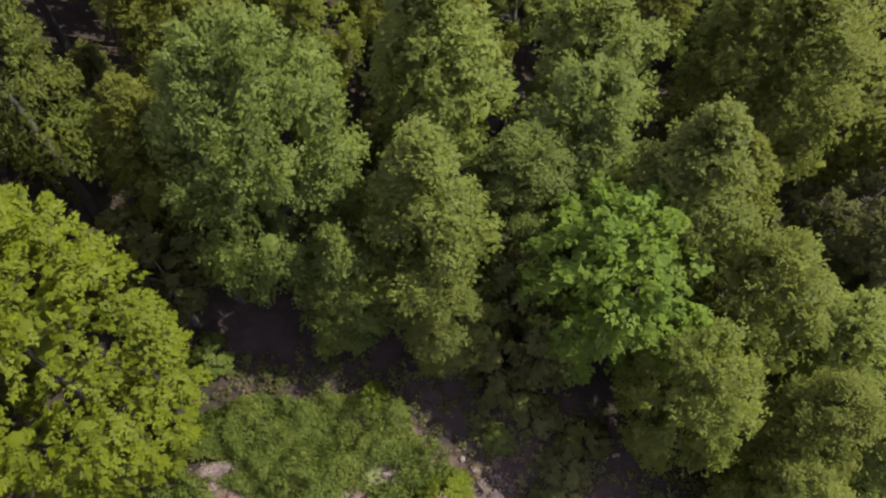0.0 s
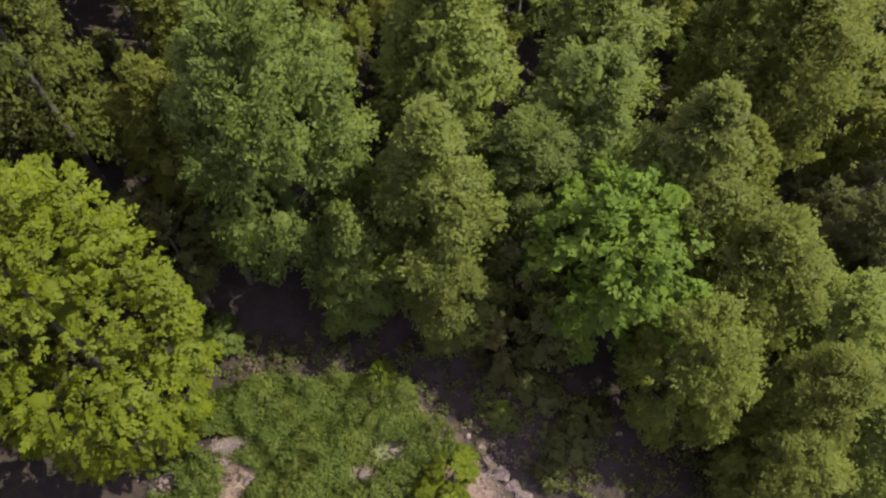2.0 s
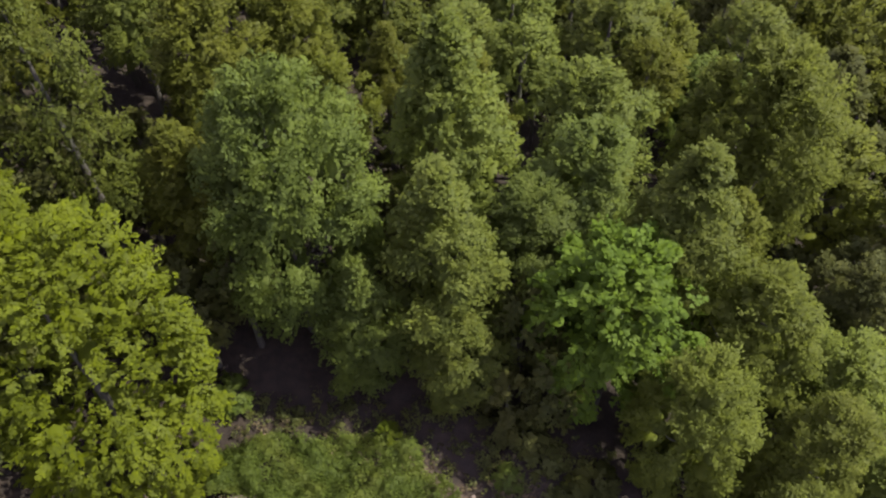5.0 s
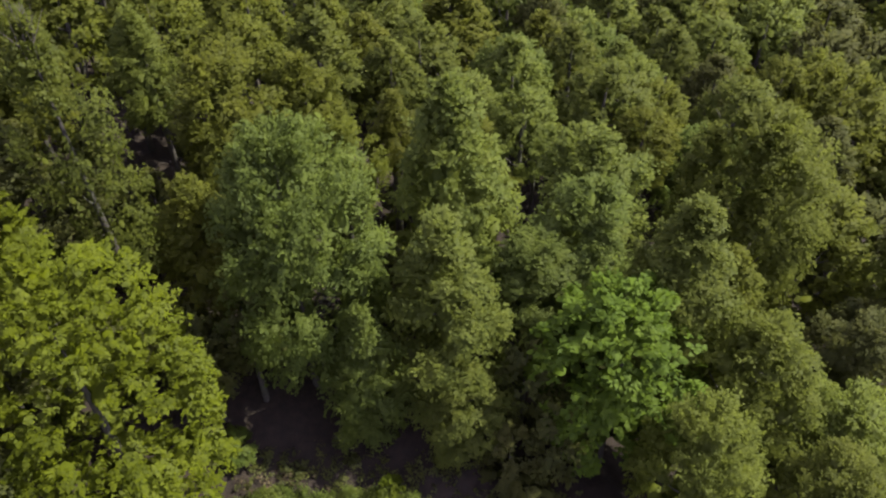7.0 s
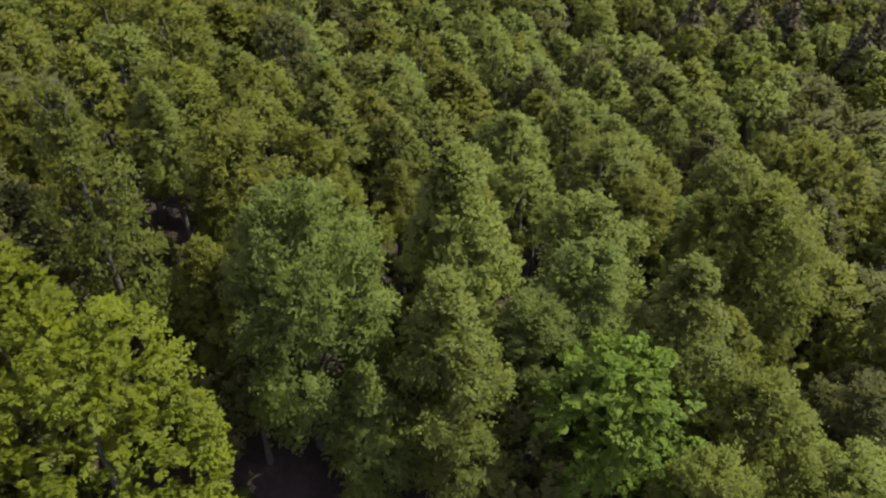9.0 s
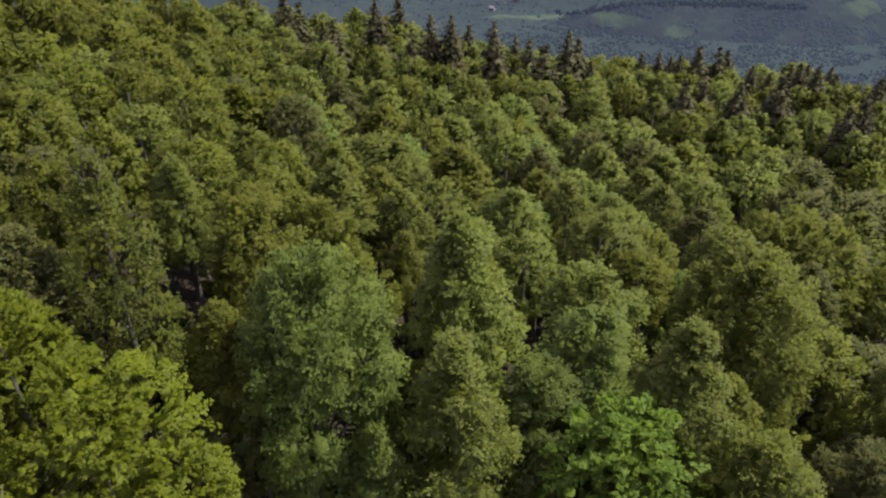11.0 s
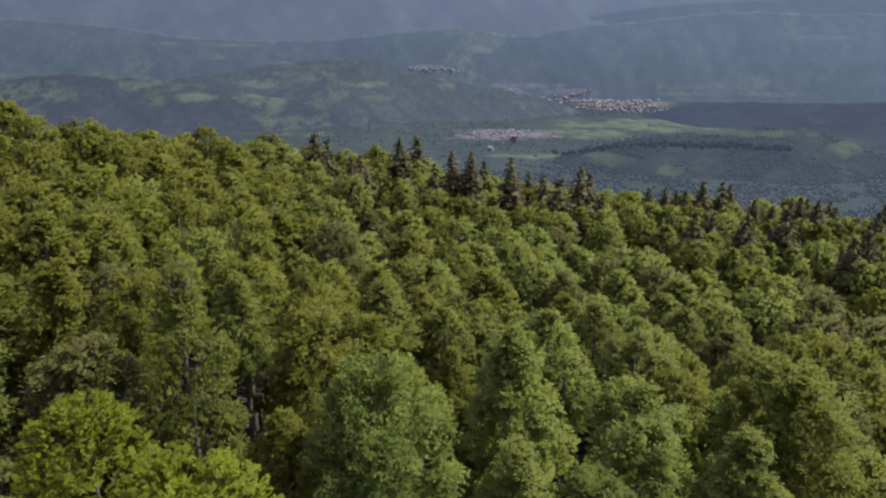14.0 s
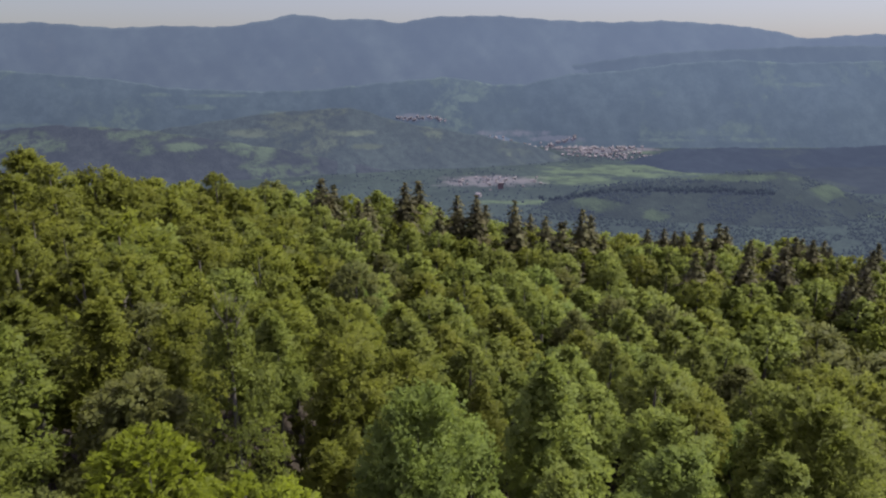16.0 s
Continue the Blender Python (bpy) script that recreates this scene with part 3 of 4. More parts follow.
    n2 = unit(v2 - np.repeat(mid - round_way * (size * 0.4)[:, None], 12, 0) + 0.2 * up)
    normals = np.concatenate([np.repeat(soft, f.shape[1], 0), n2])
    v, f = joined([(v, f), (v2, f2)])
    even = np.array((*[1 / np.percentile(np.hypot(v[:, 0], v[:, 1]), 96)] * 2, tall / v[:, 2].max()))
    return (v * even, f, normals), mid * even


TIERS = {  # boughs, sprays a bough, leaves a spray, leaf and spray length in crown radii, limbs, crown height in crown radii
    "close": (74, 18, 24, 0.049, 0.190, 10, 2.7),
    "broad": (125, 16, 27, 0.039, 0.150, 14, 2.1),
    "chestnut": (150, 14, 27, 0.034, 0.082, 5, 2.9),
    "maple": (80, 14, 22, 0.056, 0.125, 8, 2.4),
    "thin": (50, 12, 20, 0.049, 0.200, 10, 2.7),
    "near": (60, 15, 21, 0.060, 0.205, 6, 2.5),
    "mid": (76, 9, 12, 0.072, 0.170, 3, 1.9),
    "far": (58, 8, 8, 0.098, 0.190, 2, 1.75),
    "distant": (40, 7, 6, 0.136, 0.220, 1, 1.7),
    "low": (16, 7, 7, 0.210, 0.28, 1, 2.3),
    "lower": (26, 12, 12, 0.105, 0.24, 3, 2.3),
}
WHOLE = ("close", "thin", "broad", "near", "chestnut", "maple")
crown_cache = {}


def crown_of(tier, shape, variant, leaf_kind):
    key = (tier, shape, variant)
    if key not in crown_cache:
        boughs, sprays, leaves, leaf, spray, _, tall = TIERS[tier]
        crown_cache[key] = crown_leaves(100 + 17 * variant + len(tier) * 5 + len(shape), shape, tall, boughs, sprays, leaves, leaf, spray)
    (v, f, nn), mid = crown_cache[key]
    if (key, leaf_kind) not in crown_cache:
        crown_cache[(key, leaf_kind)] = mesh_of("crown", v, f, LEAVES[leaf_kind], True, nn)
    return crown_cache[(key, leaf_kind)], mid


def trunk_of(tier, mid, base, radius, deep):
    """A trunk from the ground to near the crown's top with limbs to its boughs, in metres."""
    rise = deep / TIERS[tier][6]
    thick = 0.05 * radius + 0.05
    pieces = [tube([(0.04, 0, -0.5), (0, 0.03, base * 0.5), (0.05, 0, base), (-0.04, 0.05, base + deep * 0.45), (0, 0, base + deep * 0.85)],
                   (thick * 1.5, thick * 1.1, thick, thick * 0.6, 0.02), 7 if tier in WHOLE else 5)]
    limbs = TIERS[tier][5]
    for m in mid[2:: max(1, len(mid) // limbs)]:
        end = np.array((m[0] * radius, m[1] * radius, base + m[2] * rise))
        root = np.array((0, 0, max(base * 0.85, end[2] - 0.9 * math.hypot(end[0], end[1]) - 0.4)))
        bend = (root + end) / 2 + np.array((0, 0, -0.08 * radius))
        pieces.append(tube([root, bend, end], (thick * 0.42, thick * 0.28, 0.015), 4 if tier in WHOLE else 3))
    v, f = joined(pieces)
    return mesh_of("trunk", v, f, BARK, True)


LABELS = {
    "beech": ("beech_tree", "tall mid-green beech with layered leafy boughs", "tree"),
    "beech_warm": ("beech_tree", "warm olive-green beech with sunlit feathery boughs", "tree"),
    "beech_blue": ("beech_tree", "cool blue-green beech with drooping layered boughs", "tree"),
    "beech_dark": ("hornbeam_tree", "dark green hornbeam standing among lighter crowns", "tree"),
    "beech_brown": ("hornbeam_tree", "dull olive-brown hornbeam with an open airy crown", "tree"),
    "yellow": ("broadleaf_tree", "yellow-green broadleaf tree in the sunlit canopy", "tree"),
    "light": ("broadleaf_tree", "light olive-green broadleaf tree beside the clearing", "tree"),
    "chestnut": ("chestnut_tree", "broad bright yellow-green chestnut beside the clearing", "tree"),
    "maple": ("maple_tree", "bright green maple with lobed leaf clusters beside the clearing", "tree"),
}
LABELS["young"] = ("young_tree", "young tree between taller crowns, leaves coloured dark for shade", "tree")
# dark leaf colour stands in for shade on the understory
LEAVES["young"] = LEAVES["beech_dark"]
tree_rng = random.Random(5)
stand = []


def tier_of(x, y):
    d = math.hypot(x + 2, y + 8)
    return "close" if d < 33 else "near" if d < 46 else "mid" if d < 78 else "far" if d < 118 else "distant"


def broadleaf(kind, x, y, top, radius, deep=0.0, tier="", shape=""):
    """A tree with its foot on the ground at x, y; its top at that height; its crown so wide; deep: how far down the crown reaches, in metres."""
    name, label, cat = LABELS[kind]
    tree_rng = random.Random(round(x * 10) * 7919 + round(y * 10))
    foot = float(ground_z(np.float64(x), np.float64(y)))
    tier = tier or tier_of(x, y)
    radius *= 1.0 if tier in WHOLE or tier in ("low", "lower") else 1.16
    shape = shape or ("dome" if kind in ("chestnut", "maple") or tree_rng.random() < (0.55 if tier in WHOLE else 0.75) else "cone")
    me, mid = crown_of(tier, shape, tree_rng.randrange(5 if tier in WHOLE else 4), kind)
    tall = TIERS[tier][6]
    deep = deep or radius * tall + 0.6
    deep = min(deep, max(top - foot, 4.0) * 0.90)
    base = top - foot - deep
    root = new(name)
    root.empty_display_size = 0.5
    root.location, root.rotation_euler = (x, y, foot), (0, 0, tree_rng.uniform(0, 2 * math.pi))
    tagged(root, label, cat, group="hillside forest")
    crown = part("crown", me, root)
    crown.location, crown.scale = (0, 0, base), (radius, radius, deep / tall)
    part("trunk", trunk_of(tier, mid, base, radius, deep), root)
    stand.append((x, y, radius * 0.8))
    return root


def bare_twigs(tree, top, seed):
    """Leafless twigs standing out of a thin treetop; top: its height over the tree's foot."""
    rng = random.Random(seed)
    for _ in range(9):
        a, out = rng.uniform(0, 2 * math.pi), rng.uniform(0.4, 1.5)
        low = np.array((0.2 * math.cos(a), 0.2 * math.sin(a), top - rng.uniform(2.6, 4.4)))
        end = np.array((out * math.cos(a), out * math.sin(a), top - 0.9 * out + rng.uniform(-0.3, 0.5)))
        bend = (low + end) / 2 + np.array((rng.gauss(0, 0.12), rng.gauss(0, 0.12), 0.15))
        pieces = [tube([low, bend, end], (0.036, 0.026, 0.010), 3)]
        for _ in range(2):
            side = end + np.array((rng.gauss(0, 0.35), rng.gauss(0, 0.35), rng.uniform(-0.3, 0.3)))
            pieces.append(tube([bend, (bend + side) / 2, side], (0.020, 0.015, 0.008), 3))
        part("twig", mesh_of("twig", *joined(pieces), DRY_BARK, True), tree, "bare grey twig in the thin treetop")


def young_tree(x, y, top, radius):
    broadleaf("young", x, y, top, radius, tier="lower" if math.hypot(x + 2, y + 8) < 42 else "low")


def spruce_meshes(seed):
    """A crown of radius 1 and height 5.45: whorls of hanging branches, set with needled twigs."""
    rng = np.random.default_rng(seed)
    at, nor, lean = [], [], []
    for t in range(34):
        u = (t + 0.5) / 34
        r = (1 - u) ** 0.62 * rng.uniform(0.55, 1.2) + 0.04
        for b in range(10 if u < 0.7 else 6):
            a = rng.uniform(0, 2 * math.pi)
            ln = r * rng.uniform(0.55, 1.2)
            d = np.array((math.cos(a), math.sin(a), 0))
            h = u * 5.2 + rng.normal(0, 0.13)
            for q in np.linspace(0.3, 1, 5):
                at.append(d * ln * q + np.array((0, 0, h - 0.30 * q * q * ln)) + rng.normal(0, 0.035, 3))
                nor.append(d * 0.7 + np.array((0, 0, 0.6)) + rng.normal(0, 0.4, 3))
                lean.append(d + np.array((0, 0, -0.6)))
    at = np.array(at)
    v, f = leaf_blades(rng, at, np.array(nor), 0.34 * np.clip(1.30 - at[:, 2:3] / 5.2, 0.42, 1.0), np.array(lean))
    n = np.repeat(unit(unit(at * np.array((1, 1, 0))) + np.array((0, 0, 0.45)) + rng.normal(0, 0.25, at.shape)), 3, 0)
    return mesh_of("crown", v, f, LEAVES["spruce"], True, n)


SPRUCES = [spruce_meshes(s) for s in (3, 4, 5)]


def spruce(x, y, top, radius):
    foot = float(ground_z(np.float64(x), np.float64(y)))
    root = new("spruce_tree")
    root.location = (x, y, foot)
    root.empty_display_size = 0.5
    tagged(root, "dark narrow spruce rising above the broadleaf canopy", "tree", group="hillside forest")
    me = tree_rng.choice(SPRUCES)
    radius = radius * 2.0 + 0.9
    deep = min(max(radius * tree_rng.uniform(2.5, 3.2), 6.5), top - foot - 1)
    crown = part("crown", me, root)
    base = top - foot - deep
    crown.location, crown.scale, crown.rotation_euler = (0, 0, base), (radius, radius, deep / 5.45), (0, 0, tree_rng.uniform(0, 6.28))
    v, f = tube([(0, 0, -0.5), (0, 0, base), (0, 0, base + deep * 0.95)], (0.30, 0.22, 0.02), 6)
    part("trunk", mesh_of("trunk", v, f, SPRUCE_BARK, True), root)
    stand.append((x, y, radius * 0.6))


# the trees round the clearing and behind it
broadleaf("chestnut", -15.6, 11.0, 26.5, 5.2, 17.4, "chestnut", "globe")
broadleaf("chestnut", -21.6, 15.6, 27.0, 3.4, 11.0, "chestnut", "globe")
broadleaf("beech_blue", -8.8, 20.8, 26.9, 4.6, 15.8, "broad", "dome")
broadleaf("beech_blue", -5.1, 17.5, 18.2, 2.5, 10.5, "close", "cone")
broadleaf("beech", -0.7, 19.8, 22.6, 4.0, 13.8, "close", "cone")
broadleaf("beech", 0.2, 16.6, 14.6, 2.6, 7.5)
broadleaf("maple", 8.5, 17.0, 19.7, 4.5, 11.5, "maple", "globe")
broadleaf("light", 11.7, 11.7, 18.2, 3.0, 11.5, "close", "globe")
broadleaf("light", 15.4, 16.8, 18.8, 3.8, 12.0)
broadleaf("light", 17.4, 10.8, 16.4, 3.0, 10.5)
broadleaf("young", 2.9, 14.8, 11.6, 1.9, 5.0, "lower")
broadleaf("young", 5.4, 16.0, 13.4, 2.3, 6.5, "lower")
broadleaf("young", 3.8, 18.6, 14.4, 2.4, 7.0, "lower")
broadleaf("light", 21.0, 15.8, 13.8, 3.3, 8.5)
broadleaf("light", 15.8, 8.0, 13.5, 2.7, 8.0)
broadleaf("light", 21.8, 10.2, 12.0, 3.4, 8.0)
broadleaf("beech_dark", 25.4, 22.4, 11.8, 2.6, 7.0)
broadleaf("beech_dark", 27.5, 17.5, 9.2, 2.9, 6.5)
broadleaf("young", 27.2, 20.6, 7.6, 2.2, 5.0, "lower")
broadleaf("young", 28.6, 24.4, 7.0, 2.4, 5.0, "lower")
broadleaf("young", 25.6, 26.4, 7.4, 2.2, 5.0, "lower")
broadleaf("young", 29.4, 28.4, 7.0, 2.4, 5.0, "lower")
broadleaf("beech", 11.4, 20.6, 22.8, 3.8, 12.0, "close", "cone")
broadleaf("beech_blue", 7.4, 25.0, 20.4, 4.0, 10.0, "", "dome")
broadleaf("beech_blue", 4.2, 22.0, 18.6, 3.3, 8.5, "", "dome")
broadleaf("light", 19.8, 31.4, 21.6, 5.3, 15.0, "broad", "dome")
broadleaf("beech", -0.2, 27.2, 25.9, 4.2, 13.5, "near", "cone")
broadleaf("beech", 9.0, 31.0, 19.8, 4.0)
broadleaf("beech_warm", 13.6, 38.0, 16.9, 2.4)
broadleaf("beech", 11.4, 42.4, 18.0, 3.4)
broadleaf("beech", 4.5, 46.4, 18.4, 3.6, 9.5, "", "cone")
broadleaf("beech", 4.6, 37.6, 18.6, 2.6)
broadleaf("beech", 10.5, 54.6, 15.4, 3.0)
thin_tree = broadleaf("beech_brown", -19.4, 22.8, 31.6, 3.4, 15.5, "thin", "cone")
bare_twigs(thin_tree, 31.9 - thin_tree.location.z, 3)
broadleaf("beech_warm", -14.2, 22.4, 22.6, 3.3, 9.5)
broadleaf("beech_warm", -13.8, 28.8, 26.5, 3.7, 10.0, "", "dome")
broadleaf("yellow", -7.3, 29.8, 20.9, 2.5)
broadleaf("beech_warm", -14.6, 36.4, 24.6, 2.9)
broadleaf("beech", -10.0, 39.8, 23.5, 3.1)
broadleaf("beech", -4.9, 40.6, 21.0, 2.5)
broadleaf("beech_warm", -4.5, 34.4, 20.6, 2.2)
broadleaf("beech_warm", -23.9, 27.2, 29.2, 2.7)
broadleaf("beech_warm", -25.4, 36.9, 27.8, 3.0)
broadleaf("beech", -19.4, 33.4, 26.6, 2.6)
broadleaf("beech_warm", -15.4, 43.6, 23.8, 2.7)
broadleaf("beech_dark", -16.3, 57.0, 23.0, 2.5)
broadleaf("beech_warm", -24.8, 51.0, 26.9, 3.3)
broadleaf("beech_dark", 24.4, 54.4, 12.6, 3.4)
broadleaf("beech", 24.2, 47.6, 13.8, 3.2)
broadleaf("beech_warm", 31.0, 55.2, 11.6, 2.4)
broadleaf("beech_warm", 38.6, 62.6, 8.8, 3.1)
broadleaf("beech_dark", 30.5, 44.0, 12.4, 2.8)
broadleaf("beech", 21.9, 61.6, 12.2, 3.0)
broadleaf("beech_dark", 8.9, 67.0, 14.0, 3.0)
broadleaf("beech_warm", -43.0, 98.5, 26.0, 2.3)

# the canopy up the slope
broadleaf("beech_warm", 17.0, 46.9, 14.0, 3.0)
broadleaf("beech_warm", 36.9, 54.3, 11.6, 5.2)
broadleaf("beech_dark", 35.6, 41.2, 5.1, 5.1)
broadleaf("beech_warm", -60.8, 76.4, 33.0, 4.4)
broadleaf("beech_warm", -55.3, 72.9, 31.4, 3.2)
broadleaf("beech_warm", -53.3, 79.7, 30.1, 3.8)
broadleaf("beech_warm", -50.0, 80.8, 28.4, 3.1)
broadleaf("beech_warm", -51.6, 90.8, 26.1, 2.9)
broadleaf("beech_warm", -48.6, 96.6, 24.3, 4.3)
broadleaf("beech_warm", -44.3, 93.4, 23.6, 3.6)
broadleaf("beech", -39.7, 105.1, 21.6, 3.2)
broadleaf("beech_warm", -38.2, 114.4, 20.4, 3.8)
broadleaf("beech", -34.6, 117.6, 18.6, 3.9)
broadleaf("beech_warm", -54.1, 62.7, 31.9, 3.0)
broadleaf("beech_warm", -49.7, 63.0, 30.4, 3.4)
broadleaf("beech_warm", -43.1, 46.6, 31.3, 3.7)
broadleaf("yellow", -41.9, 60.0, 28.5, 5.3)
broadleaf("beech_warm", -42.8, 77.7, 25.7, 4.1)
broadleaf("beech_warm", -36.8, 72.5, 24.8, 3.8)
broadleaf("beech", -34.1, 80.2, 22.8, 3.7)
broadleaf("beech_warm", -38.5, 42.5, 30.6, 2.9)
broadleaf("yellow", -35.5, 53.4, 27.7, 3.8)
broadleaf("beech_warm", -32.8, 57.9, 26.0, 3.2)
broadleaf("beech_warm", -38.1, 34.9, 31.9, 2.2)
broadleaf("beech_warm", -33.6, 35.1, 30.4, 3.1)
broadleaf("beech_warm", -32.4, 40.0, 29.1, 3.1)
broadleaf("beech", -28.2, 113.5, 16.6, 4.9)
broadleaf("beech_warm", -25.9, 134.4, 13.6, 4.1)
broadleaf("beech", -21.2, 82.0, 19.1, 3.8)
broadleaf("beech", -26.0, 88.2, 19.5, 3.4)
broadleaf("beech_warm", -29.4, 83.3, 21.1, 4.4)
broadleaf("yellow", -29.3, 69.9, 23.1, 3.2)
broadleaf("yellow", -24.0, 65.0, 22.3, 5.2)
broadleaf("beech", -17.3, 110.6, 14.5, 7.7)
broadleaf("yellow", -21.3, 151.9, 12.0, 5.5)
broadleaf("beech_warm", -14.5, 148.4, 10.1, 4.5)
broadleaf("beech", -11.1, 145.8, 11.2, 5.3)
broadleaf("beech", -12.4, 102.1, 14.5, 5.2)
broadleaf("beech_dark", -6.7, 105.1, 13.0, 3.4)
broadleaf("beech", -10.7, 86.3, 16.0, 4.3)
broadleaf("beech_dark", -15.0, 79.0, 18.0, 3.2)
broadleaf("beech_blue", -17.1, 65.0, 20.5, 3.1)
broadleaf("beech_warm", -20.7, 64.8, 21.5, 3.6)
broadleaf("beech", -26.1, 44.0, 26.4, 2.9)
broadleaf("beech_warm", -3.0, 107.1, 12.0, 3.4)
broadleaf("beech", 1.2, 112.9, 10.7, 3.6)
broadleaf("yellow", 10.8, 131.8, 7.5, 4.9)
broadleaf("beech_warm", 2.0, 97.7, 12.0, 4.5)
broadleaf("beech", -3.8, 89.2, 14.2, 3.6)
broadleaf("beech", 7.5, 104.6, 10.3, 4.1)
broadleaf("beech_warm", 10.9, 104.0, 9.8, 3.7)
broadleaf("beech_dark", 12.3, 96.7, 10.2, 3.8)
broadleaf("yellow", 19.3, 124.3, 6.9, 3.9)
broadleaf("beech", 23.9, 120.5, 6.5, 4.5)
broadleaf("beech_warm", 30.1, 122.6, 5.5, 6.1)
broadleaf("beech", 21.5, 105.1, 7.9, 4.8)
broadleaf("yellow", 30.2, 115.1, 5.9, 5.2)
broadleaf("beech", 39.5, 127.4, 4.3, 3.9)
broadleaf("beech_dark", 32.8, 109.2, 6.0, 4.3)
broadleaf("beech", 21.6, 91.9, 9.0, 4.9)
broadleaf("beech", 14.7, 87.1, 10.6, 4.6)
broadleaf("beech", -0.5, 76.9, 14.8, 4.6)
broadleaf("beech_warm", -4.4, 70.3, 16.6, 2.9)
broadleaf("beech", 4.4, 80.3, 13.4, 3.0)
broadleaf("beech", 5.6, 71.1, 14.2, 3.4)
broadleaf("beech_warm", -0.7, 60.8, 16.9, 5.2)
broadleaf("beech", 18.0, 75.4, 11.1, 4.6)
broadleaf("beech", 25.6, 90.2, 8.4, 4.3)
broadleaf("beech_dark", 25.5, 82.0, 9.2, 3.9)
broadleaf("beech_dark", 17.2, 81.4, 10.7, 3.0)
broadleaf("beech", -6.2, 56.7, 18.8, 3.6)
broadleaf("beech_warm", 46.1, 140.3, 3.2, 4.4)
broadleaf("beech_warm", 53.9, 134.0, 2.8, 5.1)
broadleaf("beech_dark", 48.5, 125.6, 3.5, 5.6)
broadleaf("beech", 39.7, 108.4, 5.1, 4.9)
broadleaf("beech", 39.2, 117.7, 4.7, 4.5)
broadleaf("beech_warm", 63.2, 138.2, 3.2, 5.2)
broadleaf("beech_warm", 60.3, 128.9, 2.5, 4.9)
broadleaf("beech_warm", 50.5, 114.1, 3.7, 5.2)
broadleaf("beech_warm", 48.8, 104.3, 4.3, 5.5)
broadleaf("beech", 40.3, 98.0, 5.7, 4.5)
broadleaf("beech", 34.9, 99.1, 6.4, 4.5)
broadleaf("beech_warm", 70.7, 133.0, 1.9, 5.1)
broadleaf("beech", 64.6, 125.5, 2.3, 4.8)
broadleaf("beech_warm", 73.2, 130.3, 1.8, 4.9)
broadleaf("beech_warm", 78.1, 128.7, 1.7, 5.8)
broadleaf("beech", 83.7, 128.1, 1.5, 4.9)
broadleaf("beech", 60.6, 110.6, 2.9, 5.8)
broadleaf("beech_dark", 52.8, 103.2, 3.9, 4.1)
broadleaf("beech", 68.6, 115.6, 2.2, 4.5)
broadleaf("beech_warm", 74.3, 112.0, 2.0, 4.4)
broadleaf("yellow", 42.3, 92.8, 5.7, 5.9)
broadleaf("beech_warm", 31.8, 83.3, 8.0, 5.1)
broadleaf("beech_warm", 48.1, 91.4, 5.1, 5.5)
broadleaf("beech_warm", 61.4, 98.9, 3.3, 5.9)
broadleaf("beech", 65.8, 98.9, 2.9, 3.9)
broadleaf("beech_dark", 50.2, 86.5, 5.1, 5.3)
broadleaf("yellow", 60.2, 88.7, 3.8, 4.8)
broadleaf("beech", 27.7, 79.4, 9.0, 3.8)
broadleaf("beech", 38.6, 78.4, 7.3, 4.4)
broadleaf("beech", 29.0, 69.1, 9.7, 3.4)
broadleaf("beech_dark", 42.0, 70.9, 7.3, 4.8)
broadleaf("beech_dark", 48.8, 73.5, 6.1, 5.8)
broadleaf("beech", 46.6, 65.5, 7.0, 3.8)
broadleaf("beech", 15.1, 50.7, 14.5, 3.1)
broadleaf("beech_warm", -7.5, 44.5, 21.0, 2.9)
broadleaf("beech", -8.6, 55.3, 19.7, 3.7)
broadleaf("beech_warm", -11.6, 49.1, 21.4, 2.8)
broadleaf("beech", -3.2, 47.6, 19.3, 3.1)
broadleaf("beech_warm", -10.0, 34.3, 23.2, 2.6)
broadleaf("beech_warm", -21.0, 39.5, 25.6, 3.1)
spruce(-27.9, 108.2, 23.6, 1.5)
spruce(-26.3, 112.2, 21.7, 1.2)
spruce(-19.6, 104.4, 20.7, 1.3)
spruce(-20.4, 99.0, 21.1, 0.9)
spruce(-13.3, 108.1, 22.5, 1.2)
spruce(-11.9, 138.9, 17.5, 2.0)
spruce(-7.4, 103.7, 19.0, 1.1)
spruce(-4.3, 104.8, 20.9, 1.3)
spruce(-1.2, 103.9, 21.1, 1.1)
spruce(2.3, 131.7, 13.8, 1.0)
spruce(5.8, 107.8, 19.4, 1.5)
spruce(10.8, 124.8, 13.1, 1.0)
spruce(12.5, 115.4, 14.8, 1.1)
spruce(13.7, 105.1, 16.8, 2.1)
spruce(19.0, 114.0, 16.4, 1.5)
spruce(20.8, 115.3, 15.1, 1.2)
spruce(23.1, 114.1, 11.3, 0.8)
spruce(35.4, 127.9, 9.2, 0.9)
spruce(38.9, 128.1, 9.2, 0.8)
spruce(41.5, 129.3, 8.3, 0.8)
spruce(43.3, 129.5, 8.5, 0.9)
spruce(46.6, 128.9, 10.4, 1.7)
spruce(50.9, 130.4, 9.8, 1.8)
spruce(54.6, 135.3, 8.1, 0.9)
spruce(36.1, 101.7, 11.8, 1.3)
spruce(41.0, 107.1, 9.8, 1.0)
spruce(44.2, 100.5, 11.8, 1.1)
spruce(51.9, 103.7, 12.1, 2.1)
spruce(58.7, 131.9, 6.0, 0.9)
spruce(65.4, 126.1, 8.2, 1.1)
spruce(67.1, 122.6, 8.3, 1.1)
spruce(74.0, 131.0, 5.8, 1.0)
spruce(61.3, 98.7, 8.8, 1.6)
